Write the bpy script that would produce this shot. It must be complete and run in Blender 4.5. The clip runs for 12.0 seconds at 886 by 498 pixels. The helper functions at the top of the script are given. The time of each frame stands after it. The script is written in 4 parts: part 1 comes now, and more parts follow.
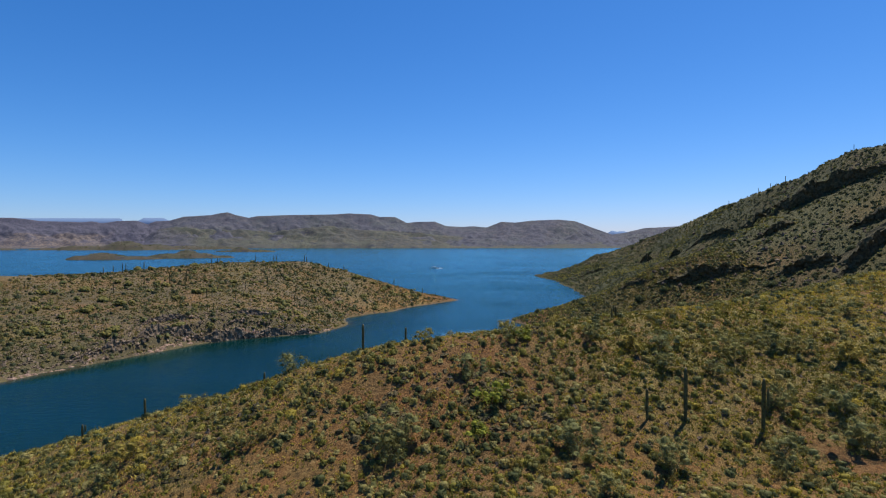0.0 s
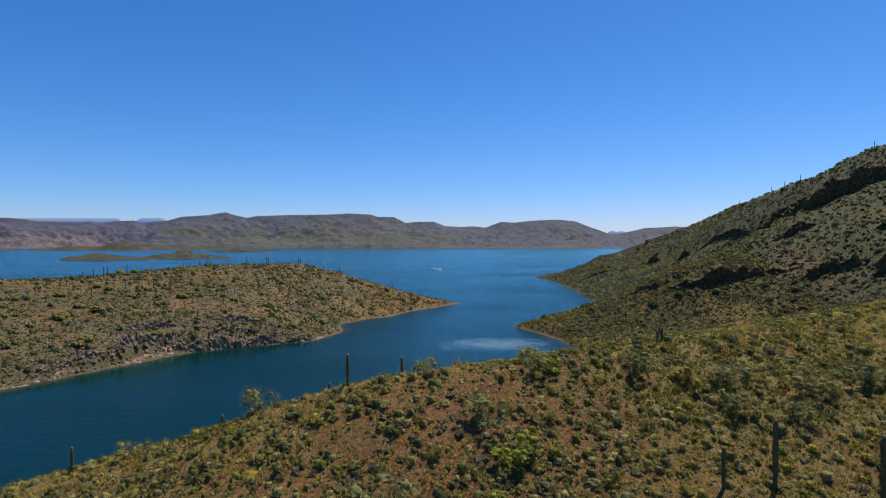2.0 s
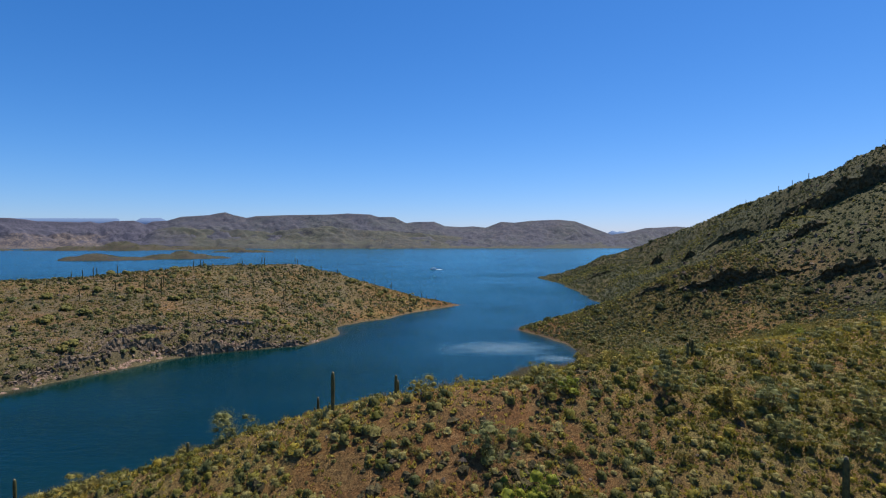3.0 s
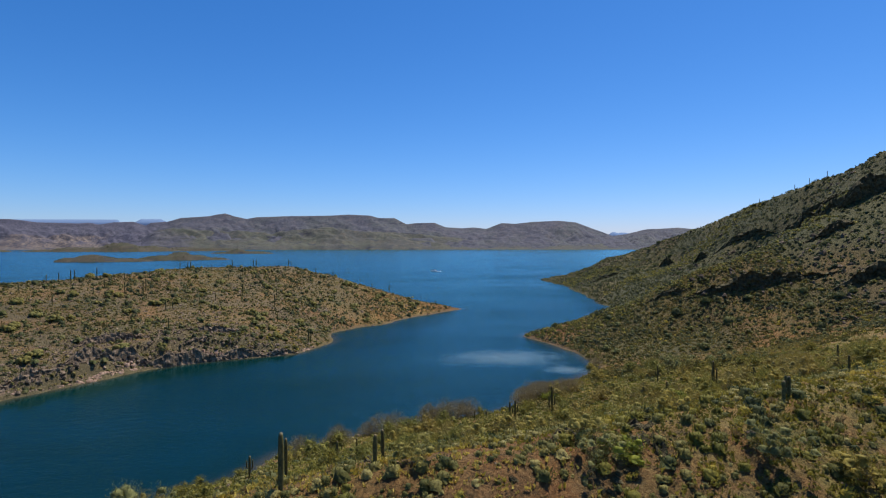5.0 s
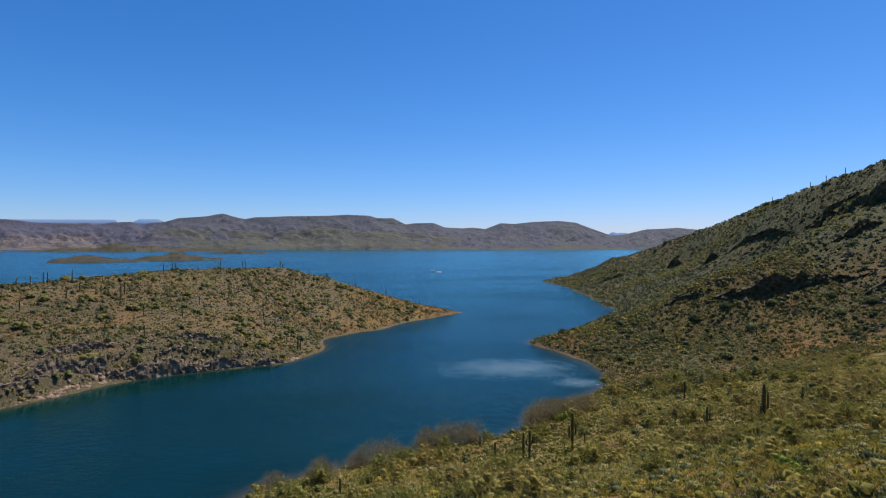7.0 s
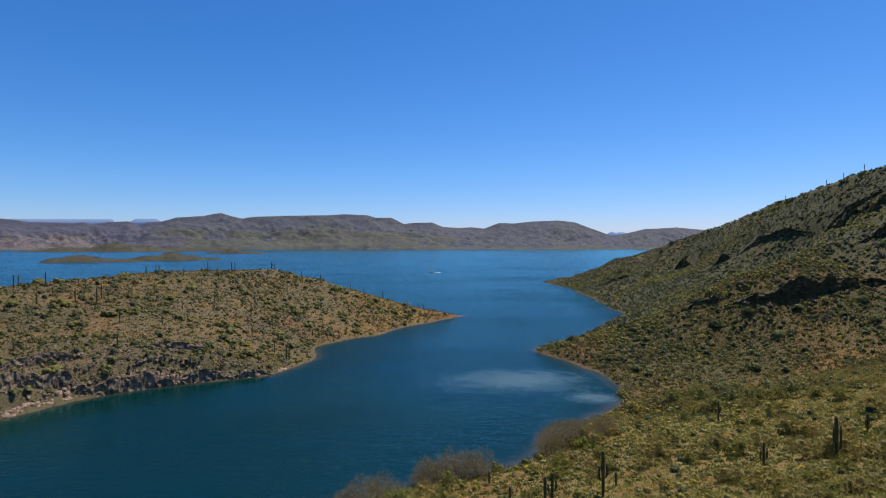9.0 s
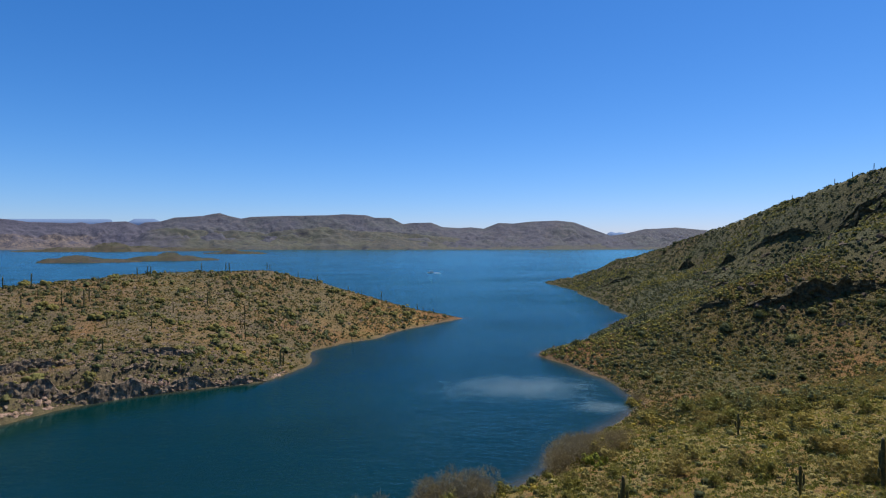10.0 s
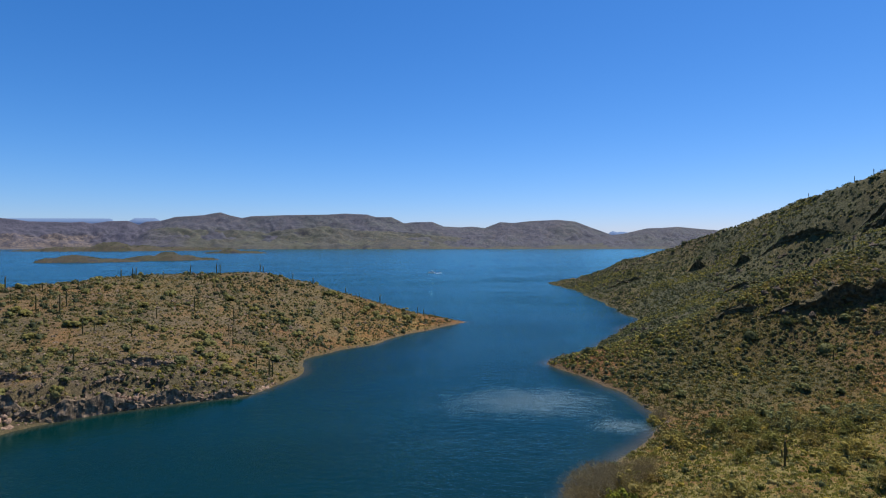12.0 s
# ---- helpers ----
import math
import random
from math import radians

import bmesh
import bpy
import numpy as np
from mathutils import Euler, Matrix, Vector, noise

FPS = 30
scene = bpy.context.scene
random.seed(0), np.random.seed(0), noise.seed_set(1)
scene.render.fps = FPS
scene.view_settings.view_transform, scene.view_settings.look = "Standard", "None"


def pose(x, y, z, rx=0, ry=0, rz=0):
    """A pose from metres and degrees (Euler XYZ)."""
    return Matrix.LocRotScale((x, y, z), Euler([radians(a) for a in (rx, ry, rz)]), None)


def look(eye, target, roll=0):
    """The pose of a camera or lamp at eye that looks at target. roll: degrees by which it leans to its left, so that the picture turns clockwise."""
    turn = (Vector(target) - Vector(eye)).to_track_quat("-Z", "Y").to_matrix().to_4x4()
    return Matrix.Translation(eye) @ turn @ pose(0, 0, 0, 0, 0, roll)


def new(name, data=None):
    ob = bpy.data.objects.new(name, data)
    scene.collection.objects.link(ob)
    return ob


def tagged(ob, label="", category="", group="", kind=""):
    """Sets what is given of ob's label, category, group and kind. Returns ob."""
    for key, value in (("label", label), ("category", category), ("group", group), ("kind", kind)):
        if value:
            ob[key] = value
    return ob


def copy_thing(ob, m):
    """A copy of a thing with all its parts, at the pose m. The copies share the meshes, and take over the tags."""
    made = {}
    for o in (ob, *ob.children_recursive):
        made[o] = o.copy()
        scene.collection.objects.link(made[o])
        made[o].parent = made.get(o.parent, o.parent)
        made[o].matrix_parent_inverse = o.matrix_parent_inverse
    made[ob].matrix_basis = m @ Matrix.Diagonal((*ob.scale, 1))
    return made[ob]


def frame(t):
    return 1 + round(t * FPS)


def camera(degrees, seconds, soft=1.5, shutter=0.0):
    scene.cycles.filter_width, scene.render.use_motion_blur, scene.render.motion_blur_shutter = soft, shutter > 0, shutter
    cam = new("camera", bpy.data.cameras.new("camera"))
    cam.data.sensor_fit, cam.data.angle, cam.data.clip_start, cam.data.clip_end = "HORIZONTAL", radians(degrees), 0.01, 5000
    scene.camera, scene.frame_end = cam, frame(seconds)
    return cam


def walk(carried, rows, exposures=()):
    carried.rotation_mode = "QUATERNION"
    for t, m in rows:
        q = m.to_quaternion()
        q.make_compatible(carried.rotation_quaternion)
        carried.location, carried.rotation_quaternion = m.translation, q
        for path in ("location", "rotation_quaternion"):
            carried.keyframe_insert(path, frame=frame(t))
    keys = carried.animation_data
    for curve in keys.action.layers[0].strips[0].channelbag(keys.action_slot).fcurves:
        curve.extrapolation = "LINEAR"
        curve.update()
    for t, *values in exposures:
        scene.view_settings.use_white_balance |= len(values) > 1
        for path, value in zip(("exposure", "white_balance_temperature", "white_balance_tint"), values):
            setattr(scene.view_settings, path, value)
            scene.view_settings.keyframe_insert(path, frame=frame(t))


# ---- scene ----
# camera: seconds, place in metres above the lake's level (z = 0), yaw and pitch in degrees
cam = camera(78.2, 12.0, soft=1.15)
ROWS = [
    (0.0, -3.982, 7.350, 38.172, -3.356, -0.659),
    (0.5, -4.071, 11.002, 38.474, -3.375, -0.600),
    (1.0, -4.061, 14.695, 38.683, -3.376, -0.619),
    (1.5, -3.970, 18.422, 38.818, -3.417, -0.642),
    (2.0, -3.820, 22.177, 38.893, -3.450, -0.656),
    (2.5, -3.627, 25.952, 38.923, -3.449, -0.644),
    (3.0, -3.407, 29.741, 38.921, -3.447, -0.648),
    (3.5, -3.173, 33.538, 38.899, -3.470, -0.639),
    (5.5, -2.307, 48.681, 38.794, -3.368, -0.502),
    (6.0, -2.143, 52.425, 38.797, -3.400, -0.517),
    (6.5, -2.006, 56.141, 38.822, -3.443, -0.520),
    (7.0, -1.897, 59.824, 38.869, -3.491, -0.500),
    (9.0, -1.678, 74.116, 39.277, -3.654, -0.543),
    (9.5, -1.646, 77.553, 39.420, -3.694, -0.531),
    (10.0, -1.602, 80.927, 39.569, -3.743, -0.537),
    (10.5, -1.534, 84.233, 39.716, -3.753, -0.528),
    (11.0, -1.426, 87.467, 39.853, -3.795, -0.549),
    (11.5, -1.263, 90.623, 39.969, -3.802, -0.572),
    (12.0, -1.024, 93.698, 40.052, -3.628, -0.607),
]
walk(cam, [(t, pose(x, y, z, 90 + pitch, 0, yaw)) for t, x, y, z, yaw, pitch in ROWS])

# ---- world, sun, exposure ----
SUN_UP, SUN_AZ = 66.0, 48.0      # degrees above the horizon, degrees clockwise from +y
scene.view_settings.exposure = 0.35
world = bpy.data.worlds.new("sky")
scene.world = world
world.use_nodes = True
wn = world.node_tree
sky = wn.nodes.new("ShaderNodeTexSky")
sky.sky_type, sky.sun_disc = "NISHITA", False
sky.sun_elevation, sky.sun_rotation = radians(SUN_UP), radians(SUN_AZ)
sky.altitude, sky.air_density, sky.dust_density, sky.ozone_density = 500, 1.0, 0.3, 3.0
split, join = wn.nodes.new("ShaderNodeSeparateColor"), wn.nodes.new("ShaderNodeCombineColor")
wn.links.new(sky.outputs[0], split.inputs[0])
for channel, (gain, power) in enumerate(((1.27, 1.62), (1.08, 1.1), (1.56, 1.0))):   # a deep, clear desert blue
    dim, bend, lift = [wn.nodes.new("ShaderNodeMath") for _ in range(3)]
    dim.operation, bend.operation, lift.operation = "MULTIPLY", "POWER", "MULTIPLY"
    dim.inputs[1].default_value, bend.inputs[1].default_value, lift.inputs[1].default_value = 0.085, power, gain * 7.85
    wn.links.new(split.outputs[channel], dim.inputs[0])
    wn.links.new(dim.outputs[0], bend.inputs[0])
    wn.links.new(bend.outputs[0], lift.inputs[0])
    wn.links.new(lift.outputs[0], join.inputs[channel])
wn.links.new(join.outputs[0], wn.nodes["Background"].inputs[0])
wn.nodes["Background"].inputs[1].default_value = 0.1
sun = new("sun", bpy.data.lights.new("sun", "SUN"))
sun.data.energy, sun.data.angle, sun.data.color = 4.6, radians(0.53), (1.0, 0.95, 0.86)
sun.matrix_world = look((0, 0, 300), (-math.sin(radians(SUN_AZ)) * 100, -math.cos(radians(SUN_AZ)) * 100, 300 - 100 * math.tan(radians(SUN_UP))))

# ---- terrain plan: lines of known height (x, y, z), lake level at 0 ----
EAST_SHORE = [(500, 800), (300, 760), (170, 680), (136, 628), (141, 585), (139, 528), (134, 475), (125, 424), (121, 378), (101, 346), (84, 318), (64, 292),
              (46, 270), (53, 254), (55, 240), (57, 225), (57, 211), (46, 197), (26, 181), (13, 167), (-2, 163), (-10, 157), (-18, 150), (-26, 144), (-36, 135),
              (-50, 123), (-66, 108), (-84, 94), (-104, 70), (-120, 30), (-140, -40), (-150, -200), (500, -200)]
ISLE_SHORE = [(28, 368), (11, 347), (-6, 326), (-27, 301), (-35, 281), (-33, 262), (-37, 252), (-45, 238), (-60, 234), (-69, 228), (-77, 223), (-88, 215),
              (-95, 200), (-107, 181), (-113, 171), (-116, 162), (-140, 138), (-200, 110), (-420, 90), (-420, 330), (-260, 350), (-190, 385), (-120, 410), (-60, 405), (-10, 385)]
RIDGES = [
    # the big hill's crest, from the point up to the summit
    [(137, 625, 0.2), (163, 590, 12), (182, 555, 24), (196, 515, 32.5), (205, 475, 43), (213, 440, 52), (220, 410, 59.5), (227, 385, 66), (232, 360, 72.5),
     (237, 340, 77.6), (241, 322, 83.9), (245, 305, 90), (247, 295, 91.5), (254, 280, 90.5), (290, 240, 96), (320, 150, 98), (330, 0, 80)],
    # the hill's lower spur
    [(46, 270, 0.2), (50, 268, 2.5), (62, 265, 6.5), (72, 264, 9), (85, 262, 14.5), (103, 261, 23), (122, 260, 29), (150, 268, 39), (190, 285, 56), (225, 290, 72)],
    # gully between the two
    [(104, 338, 1), (130, 332, 9), (165, 340, 19), (196, 341, 31), (211, 334, 47)],
    [(160, 500, 14), (176, 460, 22), (186, 435, 26), (178, 396, 25), (170, 368, 22)],
    # the ridge that the camera crosses
    [(-92, 89, 0.5), (-60, 84, 8.6), (-48, 82, 12), (-38, 80, 15.8), (-32, 79, 17.8), (-23, 78, 20.8), (-13, 77, 24.3), (-5, 77, 26), (7, 79, 27), (19, 82, 28),
     (35, 86, 28.6), (54, 90, 30.3), (72, 92, 33.3), (100, 86, 40), (150, 70, 52), (220, 50, 66)],
    # foot of its near side, out of sight below the camera
    [(-80, 62, 0.5), (-45, 61, 8), (-22, 60, 13.8), (-6, 59, 15.4), (12, 59, 16.6), (22, 58, 16.2), (34, 57, 16.6), (60, 58, 20), (100, 50, 28)],
    [(-90, -20, 4), (0, -20, 8), (100, -20, 16)],
    # its far side
    [(-20, 120, 8.5), (0, 128, 8.2), (22, 132, 8.8), (40, 136, 10.5), (54, 142, 11.2), (66, 166, 6.4), (82, 186, 5.4), (105, 178, 12), (140, 160, 24)],
    # the valley
    [(57, 211, 0.1), (74, 212, 0.8), (90, 211, 1.6), (125, 214, 8.5), (160, 205, 20), (220, 170, 42)],
    [(90, 236, 5), (104, 238, 8), (122, 236, 14), (140, 232, 20), (165, 240, 34)],
    # the island's crest and the top of its bluff
    [(28, 368, 0.2), (6, 364, 5.4), (-21, 364, 12), (-33, 364, 15.6), (-48, 364, 21), (-72, 361, 27), (-86, 350, 26.8), (-112, 338, 26.6), (-122, 318, 26.4),
     (-130, 296, 25.6), (-146, 280, 24), (-168, 262, 23), (-182, 248, 24.5), (-240, 220, 24), (-380, 200, 20)],
    [(-47, 243.5, 3.5), (-61, 241, 5.8), (-71.5, 235, 7.8), (-80.5, 229.5, 8.8), (-92.5, 221, 8), (-101.5, 203, 6), (-112, 186, 3.5)],
    [(-60, 262, 8.5), (-80, 255, 10.5), (-100, 245, 11), (-112, 222, 10)],
]


def along(line, step):
    """Points every step metres along a line."""
    pts = np.array(line, float)
    out = []
    for a, b in zip(pts[:-1], pts[1:]):
        n = max(1, int(np.hypot(*(b - a)[:2]) / step))
        out.append(a + (b - a) * np.linspace(0, 1, n, endpoint=False)[:, None])
    return np.vstack(out + [pts[-1:]])


def hash2(ix, iy, seed):
    n = (ix.astype(np.int64) * 374761393 + iy.astype(np.int64) * 668265263 + seed * 1274126177) & 0x7FFFFFFF
    n = ((n ^ (n >> 13)) * 1274126177) & 0x7FFFFFFF
    return ((n ^ (n >> 16)) & 0xFFFF) / 32767.5 - 1.0


def vnoise(x, y, seed):
    """Smooth value noise, -1 to 1."""
    ix, iy = np.floor(x), np.floor(y)
    fx, fy = x - ix, y - iy
    fx, fy = fx * fx * (3 - 2 * fx), fy * fy * (3 - 2 * fy)
    a, b = hash2(ix, iy, seed), hash2(ix + 1, iy, seed)
    c, d = hash2(ix, iy + 1, seed), hash2(ix + 1, iy + 1, seed)
    return (a * (1 - fx) + b * fx) * (1 - fy) + (c * (1 - fx) + d * fx) * fy


def fbm(x, y, size, octaves, seed):
    total, amp = 0, 1.0
    for k in range(octaves):
        total = total + amp * vnoise(x / size + 17.3 * k, y / size - 9.1 * k, seed + k)
        size, amp = size * 0.5, amp * 0.5
    return total


def inside(px, py, poly):
    hit = np.zeros(px.shape, bool)
    for (x0, y0), (x1, y1) in zip(poly, poly[1:] + poly[:1]):
        if y0 != y1:
            hit ^= ((y0 > py) != (y1 > py)) & (px < (x1 - x0) * (py - y0) / (y1 - y0) + x0)
    return hit


def shore_distance(px, py, poly):
    """Metres from the shore, positive on land."""
    best = np.full(px.shape, 1e9)
    for (x0, y0), (x1, y1) in zip(poly, poly[1:] + poly[:1]):
        dx, dy = x1 - x0, y1 - y0
        k = np.clip(((px - x0) * dx + (py - y0) * dy) / (dx * dx + dy * dy), 0, 1)
        best = np.minimum(best, (px - x0 - k * dx) ** 2 + (py - y0 - k * dy) ** 2)
    return np.sqrt(best) * np.where(inside(px, py, poly), 1, -1)


X0, X1, Y0, Y1 = -440.0, 520.0, -200.0, 810.0


def solve_land():
    """Stretches a taut sheet over the shore and the ridge lines, coarse grid first."""
    h = None
    for cell, rounds in ((20.0, 300), (10.0, 300), (5.0, 300), (2.5, 260)):
        xs, ys = np.arange(X0, X1 + 0.1, cell), np.arange(Y0, Y1 + 0.1, cell)
        gx, gy = np.meshgrid(xs, ys)
        wx, wy = gx + 3 * fbm(gx, gy, 22, 2, 5), gy + 3 * fbm(gx, gy, 22, 2, 9)
        sd = np.maximum(shore_distance(wx, wy, EAST_SHORE), shore_distance(wx, wy, ISLE_SHORE))
        if h is None:
            h = np.clip(sd * 0.2, 0, 15)
        else:
            i = np.clip((xs - X0) / (cell * 2), 0, h.shape[1] - 1.001)
            j = np.clip((ys - Y0) / (cell * 2), 0, h.shape[0] - 1.001)
            i0, j0 = i.astype(int), j.astype(int)
            fi, fj = (i - i0)[None, :], (j - j0)[:, None]
            h = (h[j0][:, i0] * (1 - fi) + h[j0][:, i0 + 1] * fi) * (1 - fj) + (h[j0 + 1][:, i0] * (1 - fi) + h[j0 + 1][:, i0 + 1] * fi) * fj
        water = sd <= 0
        total, count = np.zeros_like(h), np.zeros_like(h)
        for line in RIDGES:
            p = along(line, cell * 0.5)
            i, j = np.rint((p[:, 0] - X0) / cell).astype(int), np.rint((p[:, 1] - Y0) / cell).astype(int)
            np.add.at(total, (j, i), p[:, 2])
            np.add.at(count, (j, i), 1)
        fixed, value = count > 0, total / np.maximum(count, 1)
        for _ in range(rounds):
            h[fixed] = value[fixed]
            h[water] = 0
            e = np.pad(h, 1, mode="edge")
            h = 0.25 * (e[:-2, 1:-1] + e[2:, 1:-1] + e[1:-1, :-2] + e[1:-1, 2:])
        h[water] = 0
    h = np.where(sd > 0, h, np.maximum(sd * 0.35, -7))
    return h, sd


LAND, SHORE = solve_land()


def sample(grid, x, y):
    i, j = np.clip((x - X0) / 2.5, 0, grid.shape[1] - 1.001), np.clip((y - Y0) / 2.5, 0, grid.shape[0] - 1.001)
    i0, j0 = i.astype(int), j.astype(int)
    fi, fj = i - i0, j - j0
    return (grid[j0, i0] * (1 - fi) + grid[j0, i0 + 1] * fi) * (1 - fj) + (grid[j0 + 1, i0] * (1 - fi) + grid[j0 + 1, i0 + 1] * fi) * fj


def ground(x, y):
    """Height of the ground; arrays in, arrays out."""
    x, y = np.asarray(x, float), np.asarray(y, float)
    h, sd = sample(LAND, x, y), sample(SHORE, x, y)
    land = np.clip(sd / 12, 0, 1)
    hill = np.clip((y - 215) / 40, 0, 1) * np.clip((x - 60) / 40, 0, 1)
    h = h + land * (0.35 * fbm(x, y, 14, 3, 21) + hill * 2.0 * fbm(x, y, 30, 3, 33)) + np.clip(sd / 3, 0, 1) * 0.13 * fbm(x, y, 2.2, 2, 41)
    # ledges of bedrock: the island's bluff and bands across the hill
    bluff = np.exp(-((sd - 5) / 5) ** 2) * np.clip((-38 - x) / 8, 0, 1) * np.clip((y - 165) / 15, 0, 1) * np.clip((252 - y) / 8, 0, 1)
    q = h + 1.2 * fbm(x, y, 9, 3, 55)
    step = np.floor(q / 3.2) * 3.2 + 3.2 * np.clip(((q / 3.2) % 1 - 0.62) / 0.3, 0, 1)
    h = h + (step - q) * bluff * 0.9 + bluff * 0.8 * fbm(x, y, 4, 3, 61)
    band = np.clip(fbm(x + 0.6 * y, y, 48, 2, 71) * 2.2 - 0.35, 0, 1) * hill * land
    q = h + 1.5 * fbm(x, y, 12, 2, 75)
    step = np.floor(q / 5.0) * 5.0 + 5.0 * np.clip(((q / 5.0) % 1 - 0.6) / 0.3, 0, 1)
    return h + (step - q) * band * 0.8

# ---- materials ----
def material(name, rough=0.9, metal=0.0):
    m = bpy.data.materials.new(name)
    m.use_nodes = True
    b = m.node_tree.nodes["Principled BSDF"]
    b.inputs["Roughness"].default_value, b.inputs["Metallic"].default_value = rough, metal
    b.inputs["Specular IOR Level"].default_value = 0.25
    return m, m.node_tree, b


def node(tree, kind, **values):
    n = tree.nodes.new(kind)
    for key, value in values.items():
        n.inputs[key].default_value = value
    return n


def noise_tex(tree, scale, detail=4.0, rough=0.6, coords=None):
    n = node(tree, "ShaderNodeTexNoise", Scale=scale, Detail=detail, Roughness=rough)
    if coords is None:
        coords = tree.nodes.new("ShaderNodeNewGeometry").outputs["Position"]
    tree.links.new(coords, n.inputs["Vector"])
    return n.outputs["Fac"]


def ramp(tree, fac, stops):
    r = tree.nodes.new("ShaderNodeValToRGB")
    while len(r.color_ramp.elements) < len(stops):
        r.color_ramp.elements.new(0.5)
    for e, (at, colour) in zip(r.color_ramp.elements, stops):
        e.position, e.color = at, (*colour, 1)
    tree.links.new(fac, r.inputs[0])
    return r.outputs[0]


def mix(tree, fac, a, b):
    m = tree.nodes.new("ShaderNodeMix")
    m.data_type = "RGBA"
    for socket, value in ((m.inputs[0], fac), (m.inputs[6], a), (m.inputs[7], b)):
        if isinstance(value, tuple):
            socket.default_value = (*value, 1)
        elif isinstance(value, float):
            socket.default_value = value
        else:
            tree.links.new(value, socket)
    return m.outputs[2]


def bump(tree, bsdf, height, strength, distance):
    b = node(tree, "ShaderNodeBump", Strength=strength, Distance=distance)
    tree.links.new(height, b.inputs["Height"])
    tree.links.new(b.outputs[0], bsdf.inputs["Normal"])
    return b


def attribute(tree, name):
    a = tree.nodes.new("ShaderNodeAttribute")
    a.attribute_name = name
    return a.outputs["Fac"]


def soil_material():
    m, t, b = material("desert_soil", 0.95)
    fine, mid, wide = noise_tex(t, 3.5, 6, 0.7), noise_tex(t, 0.35, 5, 0.6), noise_tex(t, 0.03, 4, 0.55)
    red = ramp(t, fine, [(0.28, (0.055, 0.022, 0.008)), (0.48, (0.175, 0.07, 0.021)), (0.72, (0.3, 0.14, 0.047))])
    grass = ramp(t, fine, [(0.3, (0.085, 0.07, 0.018)), (0.52, (0.205, 0.162, 0.042)), (0.75, (0.35, 0.275, 0.088))])
    rock = ramp(t, fine, [(0.28, (0.036, 0.028, 0.018)), (0.52, (0.115, 0.086, 0.05)), (0.75, (0.25, 0.185, 0.112))])
    cover = attribute(t, "cover")
    stony = attribute(t, "stony")
    soil = mix(t, ramp(t, mid, [(0.42, (0, 0, 0)), (0.6, (1, 1, 1))]), red, mix(t, 0.22, red, rock))
    patch = node(t, "ShaderNodeMath")
    patch.operation = "MULTIPLY"
    t.links.new(cover, patch.inputs[0])
    t.links.new(ramp(t, mid, [(0.34, (0.15, 0.15, 0.15)), (0.58, (1, 1, 1))]), patch.inputs[1])
    low = ramp(t, noise_tex(t, 1.6, 6, 0.75), [(0.34, (0.018, 0.021, 0.009)), (0.5, (0.05, 0.052, 0.021)), (0.68, (0.105, 0.092, 0.038))])
    full = mix(t, stony, mix(t, patch.outputs[0], soil, grass), rock)
    full = mix(t, attribute(t, "shrubby"), full, low)
    grit = noise_tex(t, 0.75, 7, 0.85)
    full = mix(t, ramp(t, grit, [(0.40, (0.9, 0.9, 0.9)), (0.5, (0, 0, 0))]), full, mix(t, 0.3, (0.022, 0.02, 0.01), full))
    full = mix(t, ramp(t, grit, [(0.54, (0, 0, 0)), (0.64, (0.6, 0.6, 0.6))]), full, mix(t, 0.5, (0.28, 0.195, 0.10), full))
    t.links.new(mix(t, ramp(t, wide, [(0.35, (0, 0, 0)), (0.65, (0.12, 0.12, 0.12))]), full, grass), b.inputs["Base Color"])
    bump(t, b, noise_tex(t, 2.2, 9, 0.75), 0.9, 0.5)
    return m


def through_leaf(t, b, colour):
    """Lets light through thin leaves."""
    thin = t.nodes.new("ShaderNodeBsdfTranslucent")
    both = t.nodes.new("ShaderNodeMixShader")
    both.inputs[0].default_value = 0.38
    t.links.new(colour, thin.inputs["Color"])
    t.links.new(b.outputs[0], both.inputs[1])
    t.links.new(thin.outputs[0], both.inputs[2])
    t.links.new(both.outputs[0], t.nodes["Material Output"].inputs["Surface"])


def leaf_material(name, stops, size=2.0):
    """Foliage: the plant's own tint, with finer variation from leaf to leaf."""
    m, t, b = material(name, 0.75)
    tint = attribute(t, "tint")
    base = ramp(t, tint, stops)
    fine = noise_tex(t, size * 4, 5, 0.75)
    dark = mix(t, 0.5, base, (0.04, 0.042, 0.012))
    colour = mix(t, ramp(t, fine, [(0.38, (1, 1, 1)), (0.58, (0, 0, 0))]), base, dark)
    t.links.new(colour, b.inputs["Base Color"])
    bump(t, b, fine, 0.5, 0.2 / size)
    through_leaf(t, b, colour)
    return m


def plain_leaf(name, dark, light, scale=6.0, thin=True):
    """Foliage of single bushes, a little different from bush to bush."""
    m, t, b = material(name, 0.75)
    info = t.nodes.new("ShaderNodeObjectInfo")
    fine = noise_tex(t, scale, 3, 0.65)
    a = ramp(t, fine, [(0.3, dark), (0.7, light)])
    other = ramp(t, fine, [(0.3, tuple(c * 0.8 for c in dark)), (0.7, (light[0] * 1.25, light[1] * 1.1, light[2] * 0.8))])
    colour = mix(t, info.outputs["Random"], a, other)
    t.links.new(colour, b.inputs["Base Color"])
    if thin:
        through_leaf(t, b, colour)
    return m


